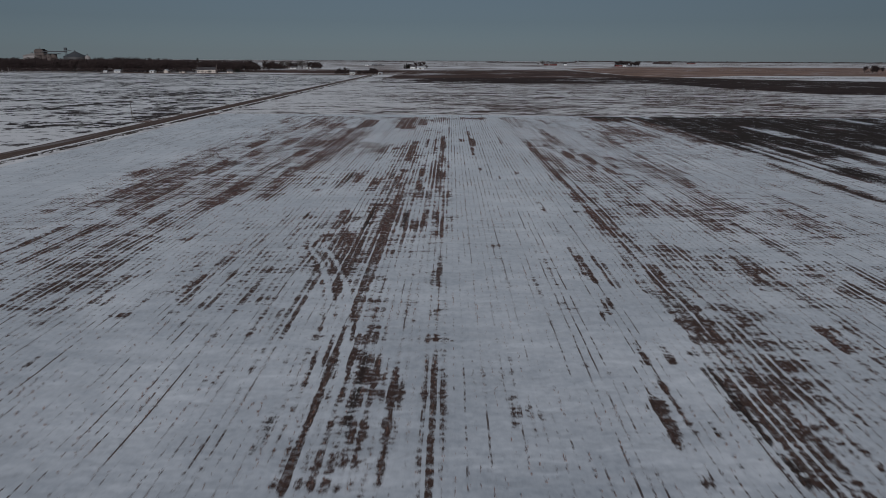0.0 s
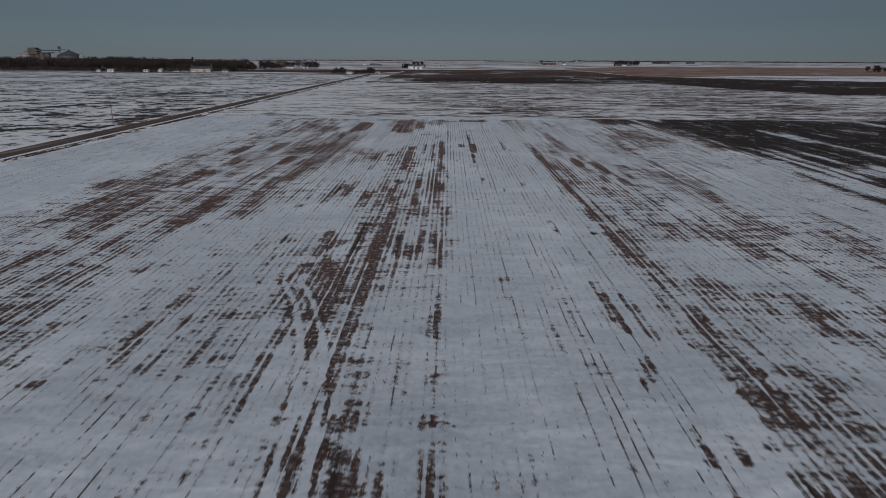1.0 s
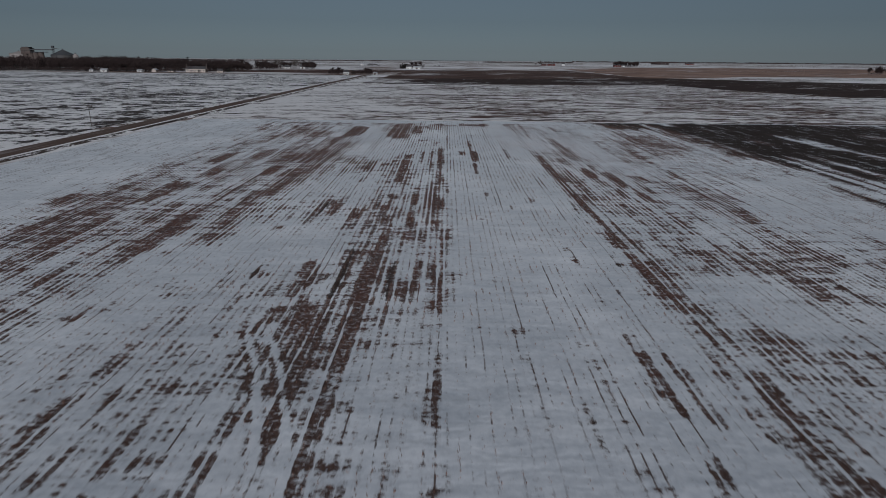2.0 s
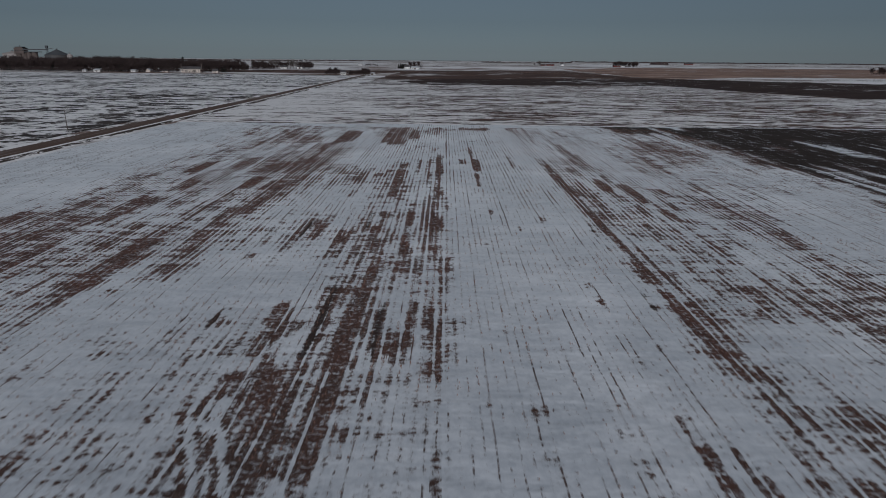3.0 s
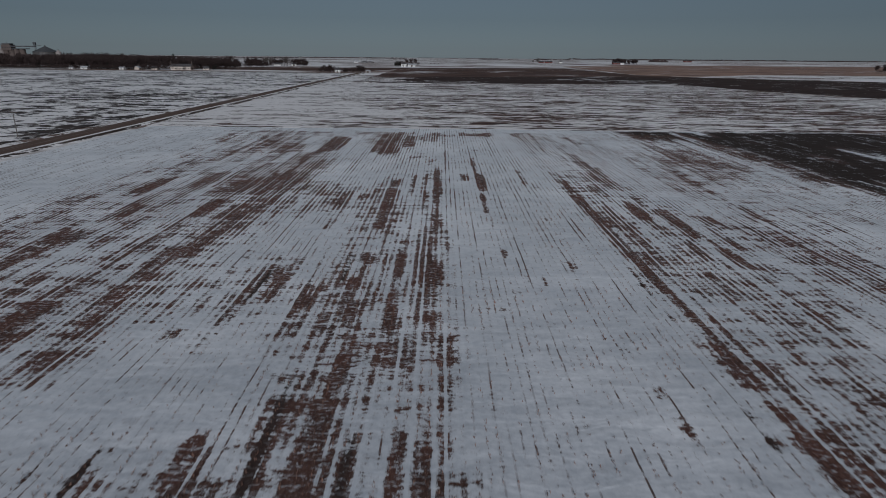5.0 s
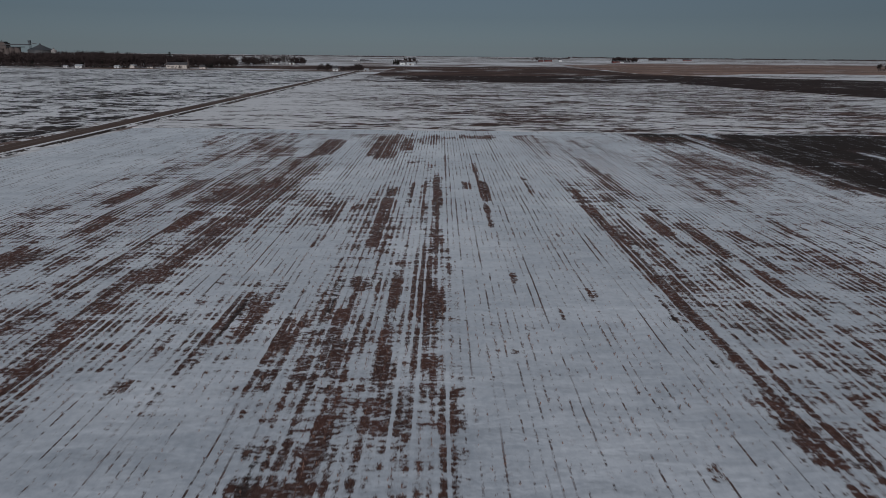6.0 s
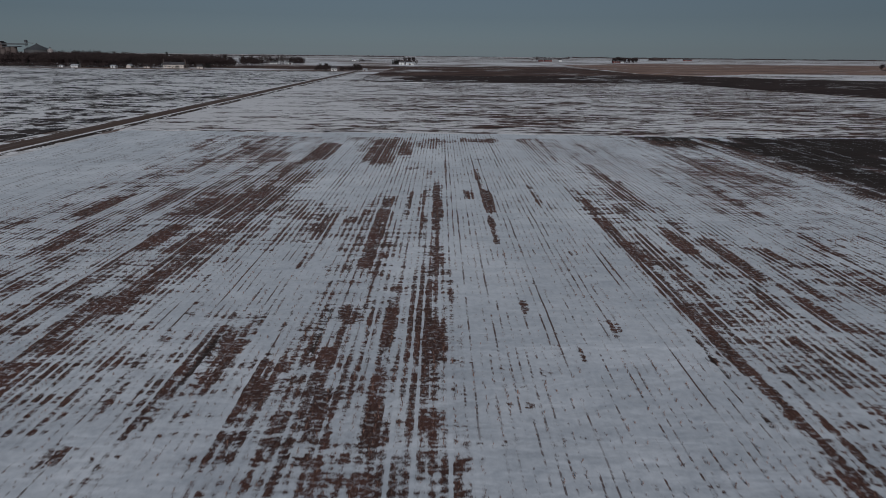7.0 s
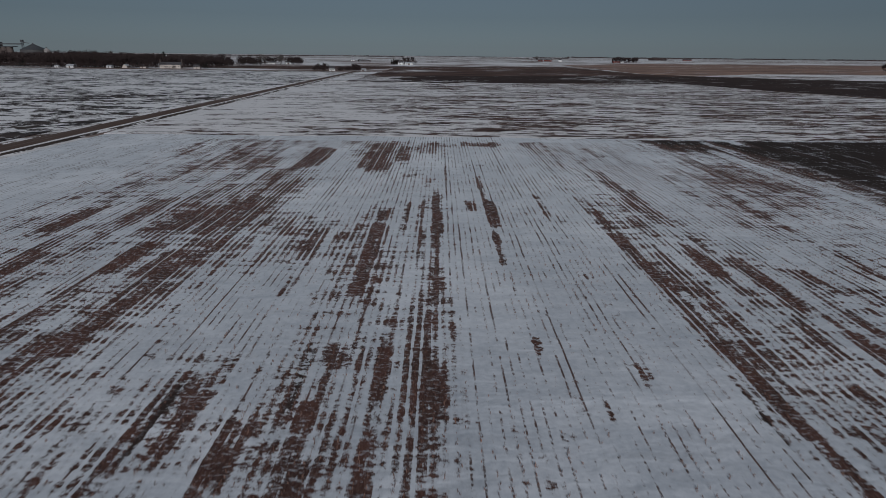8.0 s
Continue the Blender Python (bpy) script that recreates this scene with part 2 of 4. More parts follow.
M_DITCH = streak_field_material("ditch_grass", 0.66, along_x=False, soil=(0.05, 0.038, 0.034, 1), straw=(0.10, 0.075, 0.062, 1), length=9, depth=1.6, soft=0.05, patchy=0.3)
M_WHITE = plain_material("white_siding", (0.86, 0.85, 0.83), (0.72, 0.71, 0.69), 1.0)
M_CREAM = plain_material("cream_siding", (0.74, 0.65, 0.58), (0.60, 0.52, 0.46), 1.0)
M_RED = plain_material("red_barn_boards", (0.20, 0.055, 0.045), (0.14, 0.05, 0.045), 1.0, stretch=(3, 3, 0.4))
M_SHINGLE = plain_material("dark_shingles", (0.075, 0.07, 0.075), (0.13, 0.12, 0.12), 1.5)
M_SNOWROOF = plain_material("snowed_roof", (0.55, 0.56, 0.59), (0.26, 0.255, 0.26), 0.6)
M_GLASS = plain_material("dark_window_glass", (0.03, 0.035, 0.04), (0.05, 0.055, 0.06), 1.0, 0.1)
M_DOOR = plain_material("painted_door", (0.12, 0.09, 0.08), (0.18, 0.14, 0.12), 1.0)
M_STEEL = plain_material("galvanised_steel", (0.135, 0.13, 0.13), (0.095, 0.09, 0.09), 0.6, 0.55, 0.3, (1, 1, 0.3))
M_STEEL_DARK = plain_material("dull_steel_roof", (0.085, 0.088, 0.095), (0.13, 0.13, 0.135), 0.5, 0.6, 0.2)
M_CONCRETE = plain_material("stained_concrete", (0.155, 0.122, 0.11), (0.105, 0.084, 0.078), 0.25, 0.9, 0.0, (1, 1, 0.4))
M_PALE = plain_material("pale_tank_paint", (0.42, 0.38, 0.36), (0.28, 0.25, 0.24), 0.3)
M_BARK = plain_material("grey_brown_bark", (0.085, 0.065, 0.058), (0.13, 0.105, 0.095), 3.0, 0.95, 0.0, (1, 1, 0.3))
M_TWIG = twig_material("bare_twigs", (0.040, 0.029, 0.029), (0.085, 0.060, 0.056))
M_TWIG_GREY = twig_material("grey_twigs", (0.10, 0.085, 0.08), (0.17, 0.145, 0.135))
M_NEEDLE = twig_material("dark_needles", (0.018, 0.024, 0.020), (0.045, 0.048, 0.040))
M_POLE = plain_material("weathered_pole_wood", (0.12, 0.105, 0.095), (0.19, 0.17, 0.155), 4.0, 0.9, 0.0, (1, 1, 0.1))
M_CERAMIC = plain_material("brown_insulator", (0.10, 0.05, 0.035), (0.13, 0.07, 0.05), 4.0, 0.25)
M_TYRE = plain_material("black_rubber", (0.02, 0.02, 0.02), (0.035, 0.033, 0.03), 6.0, 0.85)
M_CARPAINT = plain_material("white_car_paint", (0.75, 0.76, 0.78), (0.60, 0.60, 0.61), 1.2, 0.3)


# ---- helpers of this scene ----
def part(name, bm, material, parent=None, label="", smooth=False):
    """Links a bmesh as one mesh object, under a thing or a part."""
    me = bpy.data.meshes.new(name)
    bm.to_mesh(me)
    bm.free()
    me.materials.append(material)
    if smooth:
        me.polygons.foreach_set("use_smooth", [True] * len(me.polygons))
    ob = new(name, me)
    ob.parent = parent
    if label:
        tagged(ob, label)
    return ob


def mesh_from(name, verts, faces, material, parent=None):
    me = bpy.data.meshes.new(name)
    me.from_pydata(verts, [], faces)
    me.materials.append(material)
    ob = new(name, me)
    ob.parent = parent
    return ob


def box(bm, x0, x1, y0, y1, z0, z1):
    v = [bm.verts.new((x, y, z)) for z in (z0, z1) for x, y in ((x0, y0), (x1, y0), (x1, y1), (x0, y1))]
    for f in ((3, 2, 1, 0), (4, 5, 6, 7), (0, 1, 5, 4), (1, 2, 6, 5), (2, 3, 7, 6), (3, 0, 4, 7)):
        bm.faces.new([v[i] for i in f])


def tube(bm, a, b, ra, rb, sides=6, cap=True):
    """A tapered round bar from a to b."""
    a, b = Vector(a), Vector(b)
    q = (b - a).to_track_quat("Z", "Y")
    ring = [[bm.verts.new(p + q @ Vector((r * math.cos(k), r * math.sin(k), 0))) for k in (2 * math.pi * i / sides for i in range(sides))] for p, r in ((a, ra), (b, rb))]
    for i in range(sides):
        j = (i + 1) % sides
        bm.faces.new((ring[0][i], ring[0][j], ring[1][j], ring[1][i]))
    if cap:
        bm.faces.new(ring[1])
        bm.faces.new(ring[0][::-1])


def lathe(bm, profile, sides=24, centre=(0, 0)):
    """A round body from (radius, height) pairs."""
    rings = []
    for r, z in profile:
        rings.append([bm.verts.new((centre[0] + r * math.cos(2 * math.pi * i / sides), centre[1] + r * math.sin(2 * math.pi * i / sides), z)) for i in range(sides)])
    for lo, hi in zip(rings, rings[1:]):
        for i in range(sides):
            j = (i + 1) % sides
            bm.faces.new((lo[i], lo[j], hi[j], hi[i]))
    bm.faces.new(rings[-1])
    bm.faces.new(rings[0][::-1])


def hashed(ix, iy, seed):
    h = (ix.astype(np.int64) * 374761393 + iy.astype(np.int64) * 668265263 + seed * 974711) & 0x7FFFFFFF
    h = ((h ^ (h >> 13)) * 1274126177) & 0x7FFFFFFF
    return ((h ^ (h >> 16)) & 0xFFFF) / 65535.0


def value_noise(x, y, seed=0):
    """Smooth noise from 0 to 1 over arrays."""
    ix, iy = np.floor(x), np.floor(y)
    u, v = x - ix, y - iy
    u, v = u * u * (3 - 2 * u), v * v * (3 - 2 * v)
    a, b = hashed(ix, iy, seed), hashed(ix + 1, iy, seed)
    c, d = hashed(ix, iy + 1, seed), hashed(ix + 1, iy + 1, seed)
    return (a * (1 - u) + b * u) * (1 - v) + (c * (1 - u) + d * u) * v


def ramp(v, lo, hi):
    k = np.clip((v - lo) / (hi - lo), 0, 1)
    return k * k * (3 - 2 * k)


# ---- bare strips in the near field, where wind took the snow: x, from y, to y, width ----
BARE_NEAR = [
    (-38.4, 51.8, 55.3, 1.7), (-33.7, 54, 56.3, 1.6), (-29.9, 50.8, 52.4, 1.3), (-25.9, 54.3, 58.9, 1.5), (-8.6, 38.2, 46.3, 0.8), (-8.2, 27.6, 33.4, 0.8),
    (-8.1, 34.1, 43.3, 0.7), (-6.8, 41.6, 48.6, 1.1), (-6.6, 31.7, 35.1, 0.7), (-6.5, 28.1, 31.7, 0.5), (-4.4, 30.7, 35.5, 0.7), (-2.5, 27.7, 42.8, 0.6),
    (0.2, 27.8, 44.1, 0.8), (6, 34.2, 38.7, 0.4), (15.9, 51.2, 53.7, 0.8), (16.4, 32.4, 39, 0.9), (16.8, 28.3, 30.8, 0.7), (17.4, 42.8, 48, 0.6),
    (17.6, 38.7, 41, 0.4), (24.2, 49.1, 54.7, 0.7), (24.3, 33.2, 39.3, 0.8), (24.4, 28.5, 32.6, 0.9), (25.2, 40.1, 43, 0.9), (35.4, 45.7, 52.5, 0.9),
]
BARE_MIDDLE_WEST = [
    (-42.5, 97.8, 101.4, 2.8), (-38.4, 96.3, 99.7, 3.3), (-34.5, 58.6, 63, 1.9), (-26.4, 59.7, 63.2, 1.4), (-24.1, 106.7, 109.3, 1.9), (-23.5, 59.8, 65.3, 0.6),
    (-17.3, 72, 75.6, 1.2), (-16, 75.7, 96.2, 1.3), (-15.9, 75.6, 84.3, 1.1), (-15.1, 86, 91.9, 1.2), (-13.7, 73.4, 81.6, 1.3), (-12.5, 64.7, 79.8, 1.7),
    (-11.3, 61.1, 81.2, 0.7), (-11.1, 72.3, 81.7, 0.5), (-11, 84.4, 92, 0.6), (-8.8, 82.9, 94.4, 1.6), (-8.6, 73.2, 82.9, 1.3), (-8.2, 47.4, 112.6, 1.2),
    (-5, 72.9, 75.6, 0.9), (-4.5, 81.5, 86.1, 3), (-4.5, 82.6, 88.1, 1.2), (-3.1, 81.6, 92.3, 0.5), (-0.5, 79.9, 88.3, 0.8), (16.1, 93.2, 96.1, 0.8),
]
BARE_MIDDLE_EAST = [
    (23.2, 101.5, 107.1, 1.5), (23.4, 90.5, 100.7, 0.7), (24.2, 73, 77.2, 0.6),
]
BARE_FAR_WEST = [
    (-54.9, 161.7, 174.9, 2.5), (-51.8, 121.3, 139.1, 2.5), (-50.4, 144.9, 156.5, 2.7), (-42.5, 108.6, 112.7, 3.3), (-39, 148.5, 155.7, 2.1), (-38.2, 164.8, 177.6, 3.4),
    (-35.5, 135.9, 140.3, 1.7), (-34.5, 127.6, 132.2, 2.5), (-34.1, 150.8, 156.4, 1.7), (-33.8, 162, 172.9, 3), (-31.4, 211.1, 239.4, 5.4), (-31, 163.9, 175.3, 2),
    (-30.4, 116.7, 120.2, 1.9), (-27.6, 163.7, 171.1, 1.8), (-18.5, 116.4, 123.7, 2), (-17.8, 154.9, 165.4, 1.4), (-17, 210, 249, 6.2), (-14.4, 113.8, 120.1, 1.9),
    (-11.7, 117.9, 124.3, 0.6), (-11.6, 113, 116.6, 0.7), (-11.4, 109, 113, 0.8), (-9.9, 141.6, 153.3, 1.1), (-9.9, 153.3, 177.1, 1.8), (-9.4, 117.6, 131.1, 1.5),
]
BARE_FAR_MID = [
    (-9.1, 109.3, 117.6, 1.4), (-7.2, 119.5, 129.5, 0.5), (-5.7, 116.7, 122.7, 0.6), (-5.6, 122.7, 130.7, 0.7), (-5.3, 109.5, 115.5, 0.8), (-3, 127.6, 129.5, 3.2),
    (-2.1, 164, 190.6, 1.5), (-1.3, 109.2, 116.5, 0.8), (-1.3, 116.5, 128, 0.9), (5.6, 181.9, 204.8, 0.9), (6.1, 151.7, 164.3, 0.9), (6.4, 167.4, 182.8, 1.8),
    (7.2, 128.8, 133.5, 0.7), (10.9, 120.7, 123, 0.9), (22.3, 136.6, 144.4, 1.4), (22.8, 144.4, 165.1, 1.6), (22.9, 130.3, 142.7, 1.8), (23.1, 118.8, 128.4, 1.1),
    (23.5, 111.6, 119.5, 0.8), (23.8, 109.7, 111.6, 0.7), (30.1, 119.6, 125.4, 0.8), (30.6, 148.4, 157.3, 2.2), (32.2, 130.6, 136.9, 1.1), (34.5, 139.9, 155, 2),
]
BARE_FAR_EAST = [
    (35.5, 127.5, 134.3, 1.9), (39.7, 145.9, 151.9, 2.7),
]
WORN_NEAR_WEST = [
    (-38.5, 56.1, 58.1, 1.2), (-32.8, 41.8, 43.5, 1), (-28, 56, 58, 0.7), (-23.1, 53.3, 56.6, 1), (-13.6, 52.7, 56.2, 0.8), (-13.5, 47.8, 50.1, 0.76),
    (-11.2, 51, 55, 0.7), (-10.8, 54.2, 61.1, 0.5), (-8.2, 31.7, 39, 0.3), (-6.8, 36.8, 39, 0.4), (-4.4, 38.3, 44.4, 0.6), (-4.4, 54, 56.5, 0.6),
    (-4.2, 27.8, 30.7, 0.4), (-1.3, 31.1, 36.2, 0.3), (-0.3, 52.5, 54.5, 0.7), (-0.1, 46.4, 48.3, 0.9), (6.7, 35.8, 38.3, 0.3), (7.5, 33.9, 38.3, 0.9),
    (17.1, 53, 58, 1.4), (17.8, 33.6, 37.6, 0.5), (18, 52, 56, 0.5), (18.1, 48, 50, 1.1), (19.7, 42.4, 47.8, 0.4), (22.6, 36.3, 42.9, 1.1),
]
WORN_NEAR_EAST = [
    (25, 44.4, 48.5, 0.7), (25.8, 33.3, 36.8, 0.5), (30.1, 39.8, 41.9, 0.4),
]
WORN_MIDDLE_WEST = [
    (-54.8, 71.6, 84, 1.1), (-50.5, 65.2, 85.8, 1.9), (-42, 61.8, 65.6, 1.9), (-39, 102.8, 104.8, 1.8), (-38.7, 107.5, 111.3, 2.2), (-38.5, 60.6, 63.8, 1.8),
    (-34.6, 94.8, 98, 2.1), (-34.2, 98, 101.7, 2), (-34.1, 64.3, 67.9, 1.6), (-25.9, 64.2, 71.6, 1.1), (-20.1, 87.7, 89.6, 0.9), (-17.8, 72, 73, 1.3),
    (-17.2, 108.9, 109.9, 0.8), (-16.8, 75.1, 79.1, 0.4), (-16.4, 66.5, 73.2, 1.5), (-14.7, 109, 110.4, 1.3), (-13.4, 86.5, 89.8, 0.9), (-10.4, 75.8, 80, 0.4),
    (-7.5, 78.8, 81.5, 0.5), (-7.3, 74.3, 77.5, 0.7), (-7.3, 80.1, 95, 0.6), (-4.8, 62.8, 65.4, 0.7), (-4.2, 77.9, 79.6, 3.9), (-4, 79.1, 79.9, 3.5),
]
WORN_MIDDLE_EAST = [
    (-3.7, 83.8, 85.9, 0.9), (-3.1, 84.6, 107.8, 0.5), (-1.3, 77.5, 103.2, 0.7), (-0.6, 61.4, 64.4, 1), (-0.6, 93.5, 97.2, 0.5), (-0.4, 78, 79.3, 0.8),
    (-0, 77.6, 103.3, 0.5), (1.1, 81, 90.3, 0.4), (15.2, 104.8, 107.7, 0.9), (15.8, 98.4, 100.5, 0.8), (16.4, 80.7, 84.4, 0.7), (16.6, 72.9, 74.4, 0.5),
    (19.5, 60, 70, 1.3), (22.1, 59, 69, 0.6), (24.2, 80.3, 89, 0.9), (25.1, 59, 68, 1.6), (36.2, 64, 72, 2),
]
WORN_FAR_WEST = [
    (-47.1, 166, 182, 4.1), (-43.7, 135.9, 138.6, 2.2), (-42.8, 151.6, 156.3, 2), (-42.6, 144.9, 148.1, 1.7), (-41.3, 161, 176, 3.3), (-39.5, 123.3, 126.1, 1.7),
    (-39.3, 134.4, 137.2, 2.2), (-39.3, 140, 142, 1.8), (-34.9, 122.1, 128.4, 1.6), (-34.5, 175, 184, 4.3), (-31.3, 175, 184, 3.7), (-31, 127.1, 129, 1.4),
    (-26.3, 134, 136.2, 1.3), (-24.1, 122.1, 125.7, 1.1), (-21, 117.7, 124.1, 0.4), (-15.9, 113.7, 115.5, 1.1), (-15.3, 155, 164, 1.1), (-14, 139.5, 145.3, 1.2),
    (-12, 158, 163, 0.8), (-11.2, 221.3, 244.1, 3.4), (-7.5, 109.1, 112, 0.8), (-7.4, 114.2, 119.5, 0.7), (-6.7, 163.8, 181.2, 0.9), (-4.6, 163.9, 181.3, 0.9),
]
WORN_FAR_MID = [
    (-3.6, 109.2, 113.2, 0.5), (-3.3, 116.8, 124.5, 0.3), (-3, 109.2, 113.2, 0.5), (-2.5, 116.2, 123.7, 0.4), (-1.7, 135.8, 161.1, 0.9), (-0.5, 119.6, 124.6, 0.4),
    (3.4, 176.2, 182.6, 1.5), (6.4, 140.5, 147.6, 0.5), (6.5, 109.4, 110.8, 0.6), (6.5, 121.4, 123.9, 0.8), (7.5, 118.2, 120.1, 1), (8.5, 244, 252, 10.8),
    (8.8, 121.4, 123.5, 0.8), (11.2, 111.9, 114.6, 0.3), (14.9, 172.7, 186.7, 0.8), (15, 125, 129, 0.8), (15.4, 147, 150, 1.2), (15.5, 137.8, 141.6, 0.8),
    (16.6, 123.7, 126, 0.6), (22.7, 120.2, 121.8, 1.3), (22.8, 167.5, 177.9, 1.4), (30.9, 171.7, 209.7, 1.2), (32.5, 120.4, 122.7, 1), (32.5, 171.8, 192.5, 1),
]
WORN_FAR_EAST = [
    (40.9, 143.3, 148.9, 2.6),
]
DARK_NEAR = [
    (-10.6, 31.2, 38.9, 0.3), (-5.4, 34.5, 44.2, 0.3), (19.4, 30.9, 35.5, 0.3), (22.1, 38.1, 46.3, 0.5), (22.3, 32.6, 38.1, 0.5), (22.5, 28.5, 32.6, 0.5),
]
DARK_MIDDLE = [
    (-21.7, 87.6, 91.7, 0.5), (-11.6, 84.2, 98.5, 0.6), (-6, 82.6, 93.3, 0.4), (21.1, 93, 97.9, 0.3),
]
DARK_FAR = [
    (-20.1, 117.7, 123.2, 0.5), (-11.6, 123.4, 128.5, 0.4), (21.2, 109.7, 124.3, 0.3),
]
THIN_NEAR = [
    (-30.7, 52, 54, 2.2), (-26.1, 49, 51, 1), (-23.7, 48, 50, 0.7), (-17.1, 55, 56, 1.6), (-10.4, 47, 51, 0.7), (-0.3, 48, 49, 0.4),
    (0.3, 48, 49, 0.3), (19.9, 56, 59, 0.6), (20.2, 52, 55, 0.9), (20.6, 48, 50, 0.7), (22.4, 50, 52, 0.6), (27.8, 57, 61, 0.6),
]
THIN_MIDDLE = [
    (-39.2, 69, 71, 1.7), (-36.4, 92, 95, 1.3), (-34.8, 75, 78, 1.9), (-29.7, 62, 66, 1.8), (-24.4, 73, 93, 0.4), (-21.5, 79, 85, 0.5),
    (-21.4, 68, 72, 1.5), (-21, 74, 82, 0.6), (-19.7, 73, 74, 1.6), (-17.2, 63, 67, 2.9), (-13.5, 59, 63, 1.5), (-4.2, 80, 81, 2.3),
    (-2.9, 63, 64, 0.8), (3.6, 75, 76, 0.3), (7.3, 74, 76, 1.8), (16.9, 62, 67, 1.6), (17, 66, 72, 1.1), (25.6, 94, 102, 1.7),
    (25.9, 60, 61, 1.6), (26.3, 86, 94, 1.4), (27.4, 69, 71, 3), (32, 65, 71, 1.1),
]
THIN_FAR = [
    (-41.7, 209, 227, 7.7), (-39.7, 120, 124, 3.6), (-31.5, 125, 127, 1.4), (-26.9, 147, 149, 2), (-26.6, 126, 128, 1.2), (-17.1, 141, 147, 1.3),
    (-16.5, 125, 127, 1.7), (-14.2, 124, 126, 1.3), (-8.2, 141, 146, 0.9), (-5.5, 233, 248, 4.6), (-4.1, 156, 165, 0.9), (-0.7, 241, 247, 6),
    (0.9, 114, 115, 0.9), (5.8, 214, 218, 4.2), (15.4, 130, 133, 1), (22.7, 243, 253, 6.9), (25.4, 134, 147, 1.5), (26.3, 144, 159, 1.5),
    (26.4, 124, 129, 1.1), (26.4, 132, 148, 2.5), (48, 148, 158, 2.8),
]
STRIPS = [
    (BARE_NEAR, 0.75),
    (BARE_MIDDLE_WEST, 0.75),
    (BARE_MIDDLE_EAST, 0.75),
    (BARE_FAR_WEST, 0.75),
    (BARE_FAR_MID, 0.75),
    (BARE_FAR_EAST, 0.75),
    (WORN_NEAR_WEST, 0.58),
    (WORN_NEAR_EAST, 0.58),
    (WORN_MIDDLE_WEST, 0.58),
    (WORN_MIDDLE_EAST, 0.58),
    (WORN_FAR_WEST, 0.58),
    (WORN_FAR_MID, 0.58),
    (WORN_FAR_EAST, 0.58),
    (DARK_NEAR, 0.76),
    (DARK_MIDDLE, 0.76),
    (DARK_FAR, 0.76),
    (THIN_NEAR, 0.50),
    (THIN_MIDDLE, 0.50),
    (THIN_FAR, 0.50),
]
DARK_LINES = DARK_NEAR + DARK_MIDDLE + DARK_FAR


CLEAN = [(-22, 104, 7, 8), (-20, 141, 6, 10), (-18, 188, 8, 16), (-27, 93, 8, 6), (64, 121, 12, 12), (78, 142, 14, 10), (33, 82, 6, 9), (-75, 190, 14, 40), (9, 120, 5, 60), (12, 60, 4, 24)]
WORN_PATCHES = [(62, 204, 9, 26, 0.34), (-7, 36, 3.5, 10, 0.16), (-13, 70, 4, 12, 0.12), (47, 96, 11, 14, 0.12), (-82, 126, 7, 4, 0.40), (-65, 124, 5, 4, 0.25), (-58, 100, 10, 20, 0.10), (56, 90, 12, 14, 0.10), (-48, 66, 12, 14, 0.10)]


